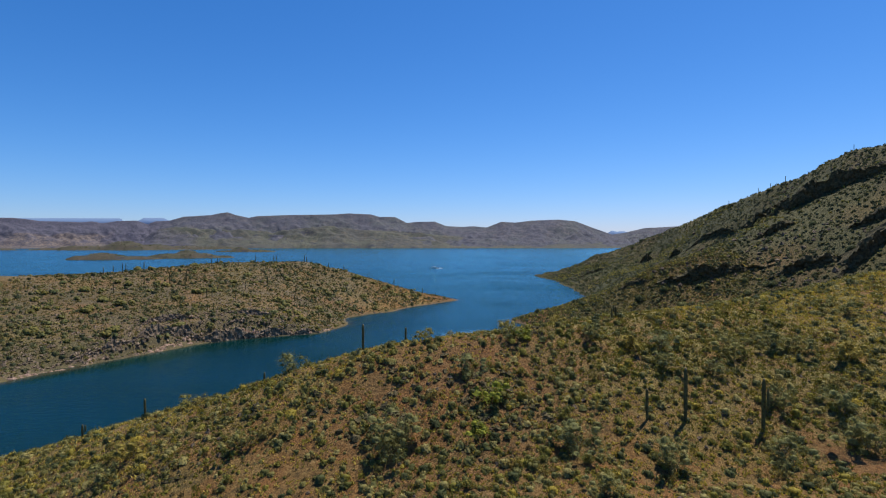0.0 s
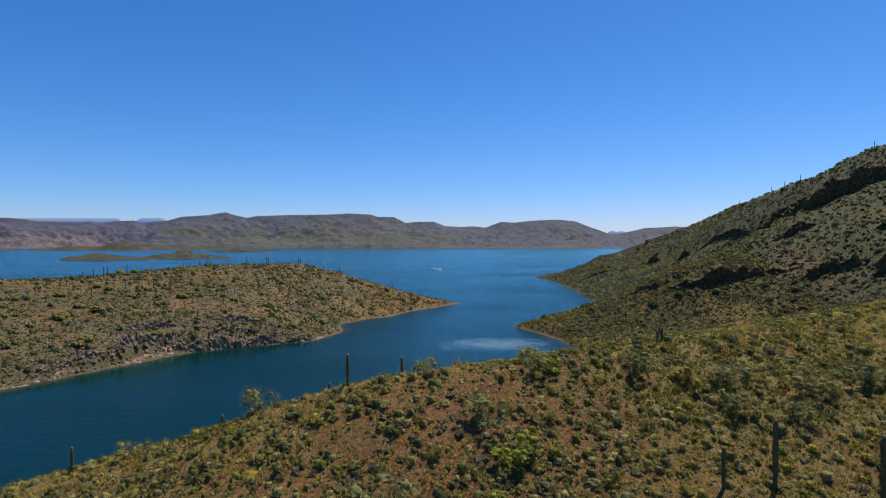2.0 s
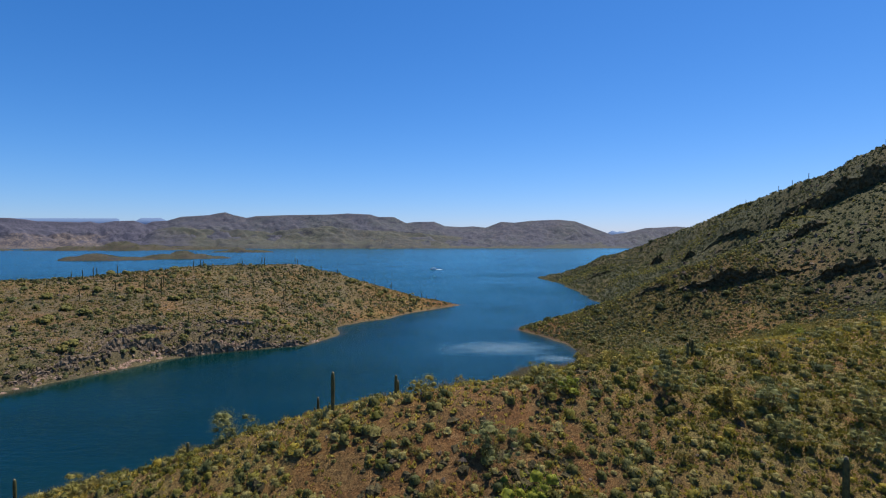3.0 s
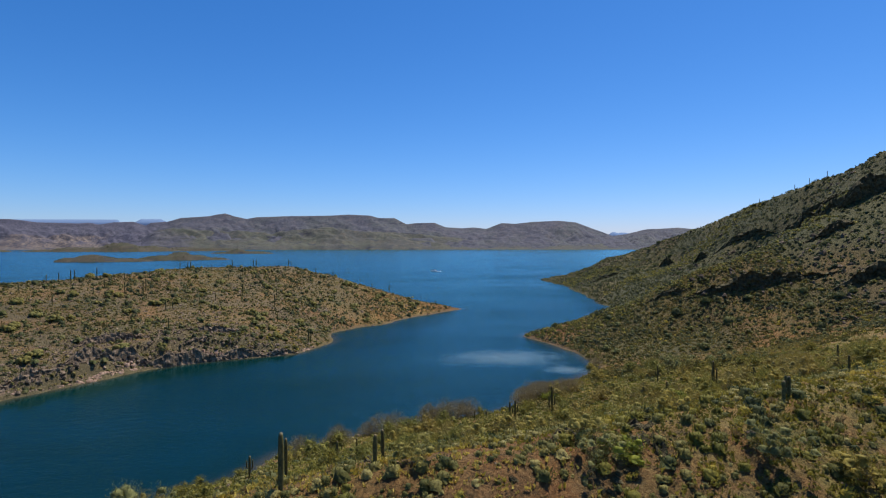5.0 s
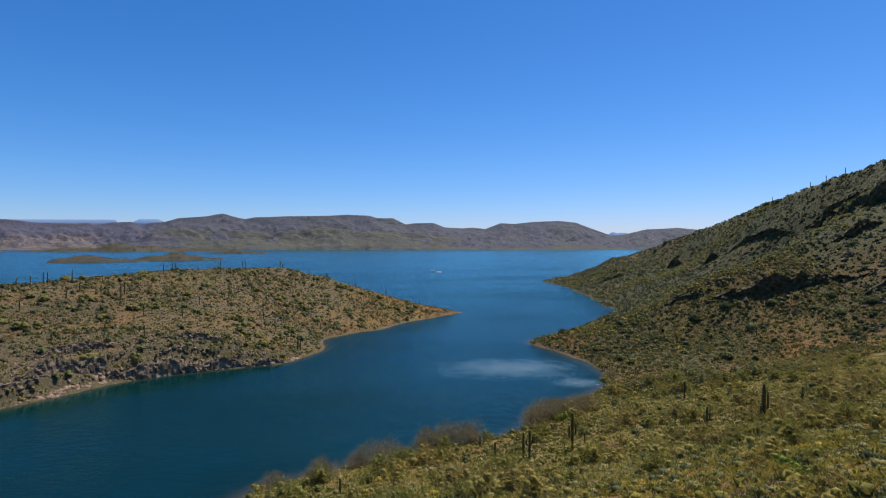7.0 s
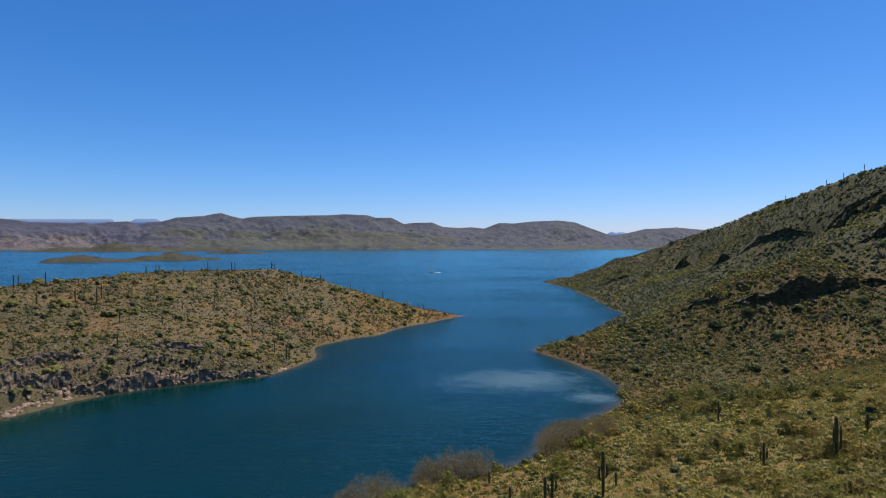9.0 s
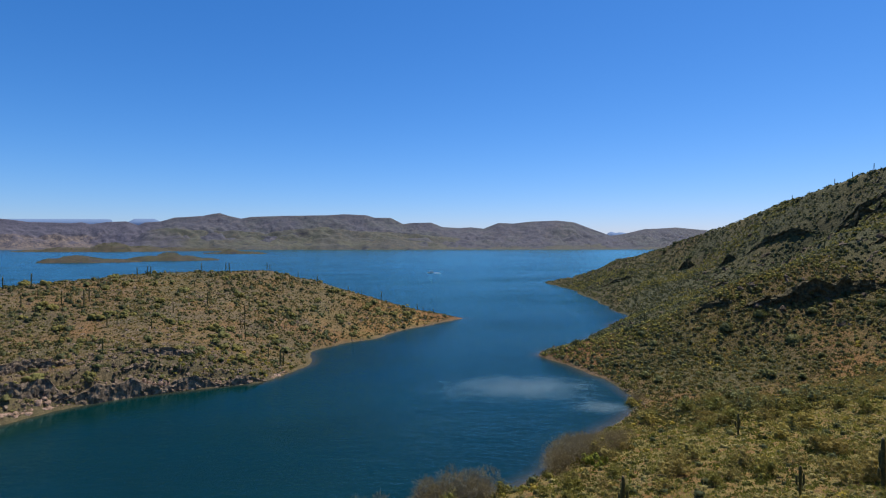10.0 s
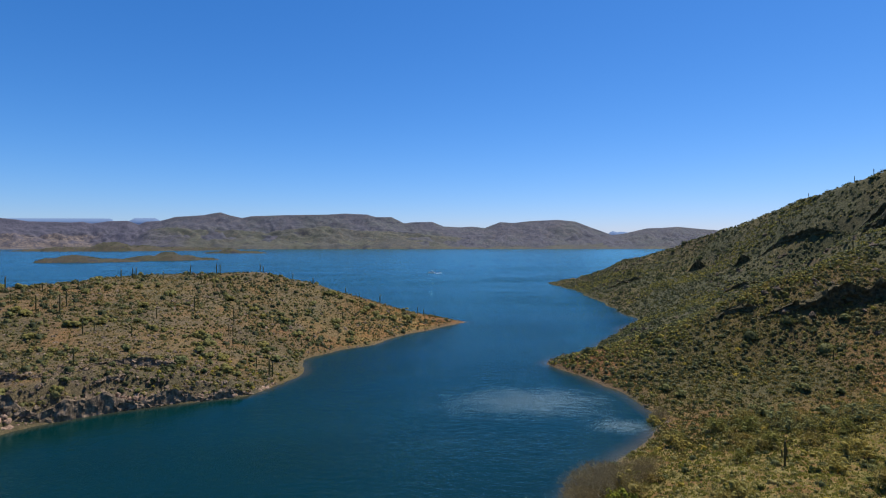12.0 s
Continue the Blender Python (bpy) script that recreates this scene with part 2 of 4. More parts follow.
def rock_material(name, dark, mid, light, scale):
    m, t, b = material(name, 0.92)
    big = noise_tex(t, scale, 8, 0.65)
    t.links.new(ramp(t, big, [(0.3, dark), (0.5, mid), (0.72, light)]), b.inputs["Base Color"])
    bump(t, b, noise_tex(t, scale * 3, 6, 0.7), 0.6, 0.5 / scale)
    return m


def mountain_material(name, rock, green, tan, scale=0.004):
    m, t, b = material(name, 0.95)
    flat_ = node(t, "ShaderNodeMapping", Scale=(0.5, 0.5, 1.6))
    t.links.new(t.nodes.new("ShaderNodeNewGeometry").outputs["Position"], flat_.inputs["Vector"])
    wide, mid, fine = noise_tex(t, scale, 5, 0.6), noise_tex(t, scale * 5, 8, 0.7), noise_tex(t, scale * 16, 6, 0.8)
    c = mix(t, ramp(t, wide, [(0.42, (0, 0, 0)), (0.6, (1, 1, 1))]), rock, green)
    c = mix(t, ramp(t, mid, [(0.48, (0, 0, 0)), (0.66, (0.85, 0.85, 0.85))]), c, tan)
    # mauve rock, its blue raised to stand in for haze
    c = mix(t, attribute(t, "hazy_mauve"), c, mix(t, ramp(t, mid, [(0.4, (0, 0, 0)), (0.6, (1, 1, 1))]), (0.074, 0.071, 0.10), (0.094, 0.086, 0.112)))
    c = mix(t, attribute(t, "bluff"), c, mix(t, ramp(t, mid, [(0.4, (0, 0, 0)), (0.55, (1, 1, 1))]), (0.11, 0.086, 0.082), (0.185, 0.142, 0.115)))
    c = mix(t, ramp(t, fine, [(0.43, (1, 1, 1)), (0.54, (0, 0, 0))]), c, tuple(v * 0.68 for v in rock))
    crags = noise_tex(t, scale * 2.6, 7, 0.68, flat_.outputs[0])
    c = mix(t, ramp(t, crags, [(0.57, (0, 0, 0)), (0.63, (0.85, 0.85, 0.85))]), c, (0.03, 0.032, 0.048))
    t.links.new(c, b.inputs["Base Color"])
    bump(t, b, fine, 0.6, 0.04 / scale)
    return m


def water_material():
    m, t, b = material("lake_water", 0.3)
    b.inputs["Specular IOR Level"].default_value = 0.0
    pos = t.nodes.new("ShaderNodeNewGeometry").outputs["Position"]
    stretch = node(t, "ShaderNodeMapping", Scale=(0.55, 1.0, 1.0), Rotation=(0, 0, 0.35))
    t.links.new(pos, stretch.inputs["Vector"])
    wide = noise_tex(t, 0.006, 4, 0.6, stretch.outputs[0])
    deep = ramp(t, wide, [(0.35, (0.0008, 0.0115, 0.0105)), (0.65, (0.0014, 0.023, 0.0235))])
    t.links.new(mix(t, attribute(t, "shallow"), deep, (0.05, 0.042, 0.024)), b.inputs["Base Color"])
    calm = node(t, "ShaderNodeMapping", Scale=(0.25, 1.0, 1.0), Rotation=(0, 0, 0.12))
    t.links.new(pos, calm.inputs["Vector"])
    gloss = ramp(t, noise_tex(t, 0.012, 6, 0.7, calm.outputs[0]), [(0.38, (0.14, 0.14, 0.14)), (0.62, (0.2, 0.2, 0.2))])
    ripple = noise_tex(t, 2.2, 3, 0.62, stretch.outputs[0])
    swell = noise_tex(t, 0.6, 4, 0.6, stretch.outputs[0])
    gust = ramp(t, noise_tex(t, 0.02, 4, 0.6, stretch.outputs[0]), [(0.38, (0.25, 0.25, 0.25)), (0.62, (1, 1, 1))])
    # a breeze roughens the water off the spur, in two feathered patches
    edge = (0.0, 0.0, 0.0)
    for at, scale in (((-0.62, -7.8, 0), (0.021, 0.034, 1.0)), ((-2.7, -18.9, 0), (0.06, 0.09, 1.0))):
        off = node(t, "ShaderNodeMapping", Location=at, Scale=scale)
        t.links.new(pos, off.inputs["Vector"])
        far = t.nodes.new("ShaderNodeVectorMath")
        far.operation = "LENGTH"
        t.links.new(off.outputs[0], far.inputs[0])
        ragged = node(t, "ShaderNodeMath")
        ragged.operation = "MULTIPLY_ADD"
        ragged.inputs[1].default_value = 0.7
        t.links.new(noise_tex(t, 0.14, 5, 0.7), ragged.inputs[0])
        t.links.new(far.outputs["Value"], ragged.inputs[2])
        edge = mix(t, ramp(t, ragged.outputs[0], [(0.5, (1, 1, 1)), (1.0, (0, 0, 0))]), edge, (1.0, 1.0, 1.0))
    streaks = node(t, "ShaderNodeMapping", Scale=(1.0, 0.4, 1.0), Rotation=(0, 0, 0.1))
    t.links.new(pos, streaks.inputs["Vector"])
    fleck = ramp(t, noise_tex(t, 3.2, 4, 0.75, streaks.outputs[0]), [(0.42, (0, 0, 0)), (0.62, (1, 1, 1))])
    breeze = mix(t, edge, (0.0, 0.0, 0.0), fleck)
    lee = node(t, "ShaderNodeMath")          # calm water in the lee of the island's bluff
    lee.operation = "MULTIPLY_ADD"
    lee.inputs[1].default_value, lee.inputs[2].default_value = -0.55, 0.65
    t.links.new(attribute(t, "calm"), lee.inputs[0])
    strength = node(t, "ShaderNodeMath")
    strength.operation = "MULTIPLY"
    t.links.new(lee.outputs[0], strength.inputs[1])
    t.links.new(gust, strength.inputs[0])
    first = node(t, "ShaderNodeBump", Distance=0.33)
    t.links.new(strength.outputs[0], first.inputs["Strength"])
    t.links.new(ripple, first.inputs["Height"])
    second = node(t, "ShaderNodeBump", Distance=0.43)
    t.links.new(lee.outputs[0], second.inputs["Strength"])
    t.links.new(swell, second.inputs["Height"])
    t.links.new(first.outputs[0], second.inputs["Normal"])
    chop = node(t, "ShaderNodeBump", Distance=0.13)
    t.links.new(breeze, chop.inputs["Strength"])
    t.links.new(noise_tex(t, 4.0, 3, 0.6), chop.inputs["Height"])
    t.links.new(second.outputs[0], chop.inputs["Normal"])
    t.links.new(chop.outputs[0], b.inputs["Normal"])
    # the surface's own gloss, stronger towards the horizon
    shine = t.nodes.new("ShaderNodeBsdfGlossy")
    # gloss colour is whitened in the breeze patches to brighten the sun glint
    t.links.new(mix(t, breeze, (0.36, 0.7, 0.8), (0.9, 1.0, 0.98)), shine.inputs["Color"])
    t.links.new(mix(t, breeze, mix(t, attribute(t, "calm"), gloss, (0.05, 0.05, 0.05)), (0.54, 0.54, 0.54)), shine.inputs["Roughness"])
    t.links.new(chop.outputs[0], shine.inputs["Normal"])
    grazing = node(t, "ShaderNodeFresnel", IOR=1.31)
    t.links.new(chop.outputs[0], grazing.inputs["Normal"])
    both = t.nodes.new("ShaderNodeMixShader")
    t.links.new(grazing.outputs[0], both.inputs[0])
    t.links.new(b.outputs[0], both.inputs[1])
    t.links.new(shine.outputs[0], both.inputs[2])
    t.links.new(both.outputs[0], t.nodes["Material Output"].inputs["Surface"])
    return m


SOIL = soil_material()
WATER = water_material()
ROCK = rock_material("grey_brown_rock", (0.03, 0.022, 0.015), (0.115, 0.083, 0.055), (0.25, 0.18, 0.12), 0.9)
BLUFF = rock_material("pinkish_grey_rock", (0.042, 0.031, 0.021), (0.15, 0.108, 0.072), (0.33, 0.235, 0.16), 0.8)
LEDGE = rock_material("pale_pink_rock", (0.10, 0.065, 0.045), (0.27, 0.175, 0.125), (0.42, 0.3, 0.225), 0.7)
CLIFF = rock_material("dark_basalt", (0.02, 0.016, 0.007), (0.075, 0.06, 0.026), (0.17, 0.13, 0.06), 0.8)
# the range's rock colours are shifted to blue as painted distance haze
HAZY_RANGE = mountain_material("hazy_volcanic_range", (0.078, 0.078, 0.1), (0.084, 0.09, 0.088), (0.124, 0.107, 0.104))
FOOTHILL = mountain_material("olive_foothills", (0.072, 0.072, 0.066), (0.086, 0.09, 0.062), (0.136, 0.113, 0.076), 0.005)
LOWLAND = mountain_material("low_shore_hills", (0.075, 0.062, 0.042), (0.055, 0.058, 0.03), (0.13, 0.10, 0.066), 0.02)
# distance haze over the mesa and peak is put into this pale blue
FAR_HAZE = material("hazed_far_rock", 1.0)[0]
FAR_HAZE.node_tree.nodes["Principled BSDF"].inputs["Base Color"].default_value = (0.125, 0.19, 0.315, 1)
CACTUS = plain_leaf("saguaro_skin", (0.04, 0.042, 0.014), (0.115, 0.108, 0.042), 4.0, False)
CACTUS_TOP = plain_leaf("saguaro_tip", (0.16, 0.13, 0.07), (0.26, 0.2, 0.12), 9.0, False)
DARK_LEAF = plain_leaf("creosote_leaf", (0.10, 0.112, 0.042), (0.29, 0.28, 0.10), 2.5)
OLIVE_LEAF = plain_leaf("palo_verde_leaf", (0.14, 0.13, 0.03), (0.38, 0.315, 0.08), 2.5)
BRIGHT_LEAF = plain_leaf("fresh_leaf", (0.13, 0.17, 0.02), (0.31, 0.33, 0.05), 3.0)
TWIG = plain_leaf("grey_twig", (0.115, 0.098, 0.058), (0.26, 0.22, 0.13))
BURSAGE = leaf_material("bursage_leaf", [(0.0, (0.115, 0.115, 0.03)), (0.5, (0.245, 0.212, 0.06)), (1.0, (0.43, 0.355, 0.125))])
BRITTLE = leaf_material("brittlebush_leaf", [(0.0, (0.13, 0.128, 0.022)), (0.75, (0.285, 0.24, 0.038)), (1.0, (0.47, 0.345, 0.045))])
FORB = leaf_material("low_forb_leaf", [(0.0, (0.22, 0.185, 0.03)), (0.5, (0.44, 0.345, 0.055)), (1.0, (0.64, 0.47, 0.10))])
FORB_SLOPE = leaf_material("lakeside_forb_leaf", [(0.0, (0.14, 0.15, 0.027)), (0.5, (0.31, 0.29, 0.057)), (1.0, (0.47, 0.39, 0.105))])
ISLE_FORB = leaf_material("dry_island_growth", [(0.0, (0.08, 0.075, 0.022)), (0.5, (0.2, 0.165, 0.048)), (1.0, (0.36, 0.265, 0.085))])
ISLE_TUFT = leaf_material("grey_green_island_tuft", [(0.0, (0.10, 0.097, 0.03)), (0.5, (0.215, 0.185, 0.057)), (1.0, (0.37, 0.295, 0.105))])
ISLE_LEAF = plain_leaf("dusty_green_leaf", (0.09, 0.105, 0.036), (0.2, 0.205, 0.075), 2.0)
FAR_OLIVE = plain_leaf("dusty_olive_leaf", (0.125, 0.125, 0.034), (0.26, 0.235, 0.075), 2.0)
OCHRE_LEAF = plain_leaf("ochre_dry_leaf", (0.15, 0.128, 0.036), (0.3, 0.24, 0.068), 2.0)
OLIVE_SOFT = plain_leaf("soft_olive_leaf", (0.10, 0.112, 0.027), (0.27, 0.25, 0.06), 2.0)
DRYGRASS = leaf_material("dry_grass", [(0.0, (0.15, 0.10, 0.04)), (1.0, (0.34, 0.24, 0.10))])
DARKBUSH = leaf_material("dark_shrub_leaf", [(0.0, (0.05, 0.062, 0.02)), (0.6, (0.115, 0.125, 0.042)), (1.0, (0.2, 0.19, 0.06))])
HILLBUSH = leaf_material("hill_shrub_leaf", [(0.0, (0.05, 0.062, 0.028)), (0.55, (0.112, 0.12, 0.05)), (1.0, (0.22, 0.2, 0.075))], 1.0)
SPUR_LEAF = leaf_material("spur_shrub_leaf", [(0.0, (0.07, 0.078, 0.03)), (0.5, (0.16, 0.145, 0.045)), (1.0, (0.3, 0.24, 0.065))], 1.5)
HILL_GOLD = leaf_material("hill_brittlebush_leaf", [(0.0, (0.16, 0.155, 0.036)), (0.6, (0.3, 0.262, 0.054)), (1.0, (0.44, 0.35, 0.065))], 1.0)
WHITE = material("white_gelcoat", 0.35)[0]
WHITE.node_tree.nodes["Principled BSDF"].inputs["Base Color"].default_value = (0.8, 0.8, 0.8, 1)
DARKBLUE = material("navy_canvas", 0.8)[0]
DARKBLUE.node_tree.nodes["Principled BSDF"].inputs["Base Color"].default_value = (0.03, 0.04, 0.08, 1)
FOAM = rock_material("foam", (0.45, 0.5, 0.55), (0.65, 0.7, 0.74), (0.8, 0.82, 0.84), 1.5)


# ---- mesh helpers ----
def mesh_object(name, verts, faces, mat, parent=None, label="", smooth=False):
    """One mesh object from arrays; every face has the same number of corners."""
    me = bpy.data.meshes.new(name)
    v, f = np.asarray(verts, np.float32), np.asarray(faces, np.int32)
    me.vertices.add(len(v))
    me.vertices.foreach_set("co", v.ravel())
    me.loops.add(f.size)
    me.loops.foreach_set("vertex_index", f.ravel())
    me.polygons.add(len(f))
    me.polygons.foreach_set("loop_start", np.arange(0, f.size, f.shape[1], dtype=np.int32))
    me.polygons.foreach_set("use_smooth", np.full(len(f), smooth))
    me.update(calc_edges=True)
    me.materials.append(mat)
    ob = new(name, me)
    if parent is not None:
        ob.parent = parent
    if label:
        tagged(ob, label=label)
    return ob


def point_values(ob, name, values):
    a = ob.data.attributes.new(name, "FLOAT", "POINT")
    a.data.foreach_set("value", np.asarray(values, np.float32))


def sheet(name, xs, ys, height, mat, label="", category="", kind="structure"):
    """A grid of ground over xs by ys."""
    gx, gy = np.meshgrid(xs, ys)
    z = height(gx, gy)
    v = np.stack([gx, gy, z], -1).reshape(-1, 3)
    n, m = len(xs), len(ys)
    i = (np.arange(m - 1)[:, None] * n + np.arange(n - 1)[None, :]).ravel()
    ob = mesh_object(name, v, np.stack([i, i + 1, i + n + 1, i + n], 1), mat, smooth=True)
    return tagged(ob, label, category, kind=kind)


def steps(*stops):
    """Grid lines: (start, end, step) one after another."""
    return np.unique(np.concatenate([np.arange(a, b + 1e-6, s) for a, b, s in stops]).round(3))


# ---- the ground, the lake and the distance ----
gx = steps((-6000, -1000, 1000), (-1000, -440, 140), (-440, -200, 6.0), (-200, -112, 3.0), (-112, 112, 1.25), (112, 300, 2.6), (300, 520, 8), (520, 6000, 685))
gy = steps((-1000, -200, 200), (-200, 40, 8), (40, 240, 1.25), (240, 420, 2.4), (420, 700, 4.5), (700, 1000, 50), (1000, 3600, 650))


def ground_sheet(x, y):
    h = ground(np.clip(x, X0, X1), np.clip(y, Y0, Y1))
    out = np.maximum(np.maximum(X0 - x, x - X1), np.maximum(Y0 - y, y - Y1))
    return np.where(out > 0, np.where((y > 820) | (x < X0), -7.0, h), h)


GROUND = sheet("ground", gx, gy, ground_sheet, SOIL, "reddish desert soil with gravel and dry grass", "ground")
vx = np.empty(len(GROUND.data.vertices) * 3, np.float32)
GROUND.data.vertices.foreach_get("co", vx)
vx = vx.reshape(-1, 3).astype(float)


def grass_cover(x, y):
    """How grassy the ground is, 0 bare red soil to 1."""
    front = np.clip((x + 0.35 * (y - 80) - 4) / 40, 0, 1) * np.clip((y - 50) / 12, 0, 1)
    back = np.clip((y - 92) / 15, 0, 1)
    far_ = np.clip((y - 196) / 16, 0, 1)
    return np.clip((0.42 + 0.58 * np.maximum(front, back)) * (1 - 0.65 * far_) + 0.35 * fbm(x, y, 26, 3, 91), 0, 1)


def bare_track(x, y):
    """A worn strip of bare red soil down the ridge."""
    along_, across = (y - 56) * 0.9 - (x - 39.5) * 0.44, (x - 39.5) * 0.9 + (y - 56) * 0.44
    return np.clip(1.55 - np.hypot(across / 1.6, along_ / 6) + 0.3 * fbm(x, y, 3, 2, 161), 0, 1)


def stoniness(x, y):
    sd = sample(SHORE, x, y)
    isle = np.clip((-20 - x) / 20, 0, 1) * np.clip((y - 150) / 20, 0, 1)
    rim = np.exp(-(np.maximum(sd, 0) / 1.4) ** 2) * (sd < 8)
    hill = np.clip((y - 225) / 30, 0, 1) * np.clip((x - 50) / 30, 0, 1)
    bluff = np.clip((13 - sd) / 4, 0, 1) * isle * np.clip((255 - y) / 10, 0, 1)
    patchy = np.clip(fbm(x, y, 18, 3, 97) * 1.2, 0, 1)
    return np.clip(np.maximum.reduce([rim * 0.8, bluff, isle * np.clip(0.68 + 0.4 * fbm(x, y, 6, 3, 99), 0.25, 1), hill * (0.1 + 0.3 * patchy), patchy * 0.15]), 0, 1)


def shrubbiness(x, y):
    """How far low dark shrubs close over the ground."""
    hill = np.clip((y - 202) / 20, 0, 1) * np.clip((x - 44) / 16, 0, 1)
    hill = np.maximum(hill, np.clip((x - 120) / 30, 0, 1) * np.clip((y - 170) / 30, 0, 1))
    bare = np.clip(fbm(x, y, 30, 3, 151) * 1.6 - 0.1, 0, 1) * np.clip((300 - y) / 50, 0, 1) * np.clip((150 - x) / 40, 0, 1)
    isle = np.clip((-0 - x) / 20, 0, 1) * np.clip((y - 150) / 20, 0, 1)
    spur = np.clip((268 - y) / 14, 0, 1) * np.clip((165 - x) / 25, 0, 1)
    return np.clip(hill * (0.9 + 0.3 * fbm(x, y, 20, 2, 153)) - 0.75 * bare - 0.25 * spur, 0, 1) + isle * np.clip(0.2 + 0.35 * fbm(x, y, 16, 3, 157), 0, 0.5)


point_values(GROUND, "shrubby", shrubbiness(vx[:, 0], vx[:, 1]))
point_values(GROUND, "cover", grass_cover(vx[:, 0], vx[:, 1]) * (1 - bare_track(vx[:, 0], vx[:, 1])))
point_values(GROUND, "stony", stoniness(vx[:, 0], vx[:, 1]))
LAKE = sheet("water", steps((-6000, -160, 1460), (-160, 160, 2.5), (160, 6000, 1460)), steps((-1000, 100, 275), (100, 420, 2.5), (420, 5000, 1145)), lambda x, y: x * 0, WATER, "wind-rippled blue lake", "lake")
lv = np.empty(len(LAKE.data.vertices) * 3, np.float32)
LAKE.data.vertices.foreach_get("co", lv)
lv = lv.reshape(-1, 3).astype(float)
near_shore = np.clip(1 + sample(SHORE, lv[:, 0], lv[:, 1]) / 4.5, 0, 1) ** 1.6
point_values(LAKE, "shallow", np.where((np.abs(lv[:, 0]) < 159) & (lv[:, 1] > 101) & (lv[:, 1] < 419), near_shore, 0))
lee_side = np.clip(1.2 + sample(SHORE, lv[:, 0], lv[:, 1]) / 24, 0, 1) * np.clip((-30 - lv[:, 0]) / 15, 0, 1) * np.clip((lv[:, 1] - 135) / 15, 0, 1) * np.clip((lv[:, 0] + 158) / 8, 0, 1)
point_values(LAKE, "calm", np.where((lv[:, 1] < 262) & (lv[:, 1] > 101), lee_side, 0))


def from_table(table, x):
    t = np.array(table, float)
    return np.interp(x, t[:, 0], t[:, 1])


# skyline of the range, as (x at 4500 m, height)
SKYLINE = [(-4200, 240), (-3138, 235), (-3013, 222), (-2930, 209), (-2721, 205), (-2616, 201), (-2531, 208), (-2460, 193), (-2341, 211), (-2192, 216), (-2141, 198), (-2103, 185), (-2051, 209),
           (-1935, 216), (-1871, 234), (-1828, 247), (-1741, 252), (-1611, 261), (-1546, 275), (-1481, 284), (-1416, 262), (-1315, 240), (-1241, 254), (-999, 263), (-644, 269), (-510, 278), (-330, 270),
           (-263, 250), (-136, 250), (-36, 200), (32, 209), (191, 213), (283, 176), (421, 169), (513, 175), (619, 164), (744, 212), (860, 206), (1000, 222), (1227, 232),
           (1369, 218), (1500, 170), (1680, 107), (1790, 122), (1969, 163), (2100, 168), (2236, 177), (2450, 158), (2726, 136), (3400, 150)]


def range_height(x, y):
    u = x * 4500 / y
    near = 3900 + 60 * fbm(u, y * 0, 260, 3, 7)
    k = (y - near) / (4500 - near)
    crest = from_table(SKYLINE, u)
    rise = np.where(k < 1, np.clip(k, 0, 1) ** 0.85, np.clip(1 - (k - 1) * 1.4, 0, 1))
    spurs = 1 - sum(0.58 ** n * np.abs(vnoise((u + 0.7 * y) / (380 * 0.5 ** n), y / (330 * 0.5 ** n), 15 + n)) for n in range(6))
    cut = np.clip(k * 3, 0, 1) * np.clip((1 - k) * 2, 0, 1)
    foothill = 34 * np.clip(k * 7, 0, 1) * np.clip(1 - k, 0, 1) * (1 + 0.4 * fbm(u, y, 240, 3, 19))
    gullies = np.abs(vnoise((u + 0.3 * y) / 46, y / 90, 171)) + 0.5 * np.abs(vnoise((u - 0.3 * y) / 24, y / 50, 172))
    h = crest * rise * (1 - 0.36 * cut * (1 - spurs)) + foothill * cut - 26 * cut * (1 - gullies)
    return np.where(k < 0, -5.0 + np.maximum(k, -1) * 8, h)


RANGES = sheet("backdrop_mountains", steps((-4300, 3500, 12)), steps((3780, 4560, 12)), range_height, HAZY_RANGE, "brown and purple volcanic mountain range beyond the lake, blued by painted haze", "mountains")


FRONT = [(-4200, 30), (-2700, 40), (-2250, 50), (-1994, 80), (-1934, 129), (-1863, 164), (-1735, 166), (-1615, 160), (-1414, 142), (-1253, 145), (-1049, 126), (-927, 152), (-762, 168), (-639, 182), (-514, 163),
         (-350, 140), (-181, 153), (-13, 128), (160, 112), (326, 98), (583, 65), (885, 56), (1189, 65), (1480, 56), (1650, 22), (1900, 40), (2300, 62), (2700, 40), (3500, 40)]


def foothill_height(x, y):
    u = x * 4200 / y
    near = 3800 + 70 * fbm(u, y * 0, 220, 4, 87)
    k = (y - near) / (4180 - near)
    crest = from_table(FRONT, u) * 0.97
    rise = np.where(k < 1, np.clip(k, 0, 1) ** 0.9, np.clip(1 - (k - 1) * 2.2, 0, 1))
    rough_ = sum(0.55 ** n * np.abs(vnoise((u + 0.5 * y) / (210 * 0.5 ** n), y / (170 * 0.5 ** n), 90 + n)) for n in range(5))
    h = crest * rise * (1.06 - 0.32 * rough_ * np.clip(k * 4, 0, 1) * np.clip((1.15 - k) * 3, 0, 1)) + 4 * fbm(u, y, 60, 3, 99) * np.clip(k * 5, 0, 1)
    return np.where(k < 0, -5.0, np.where(k > 1.4, -20.0, h))


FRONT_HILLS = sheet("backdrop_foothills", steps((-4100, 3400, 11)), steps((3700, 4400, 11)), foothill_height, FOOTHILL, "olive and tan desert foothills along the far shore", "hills")


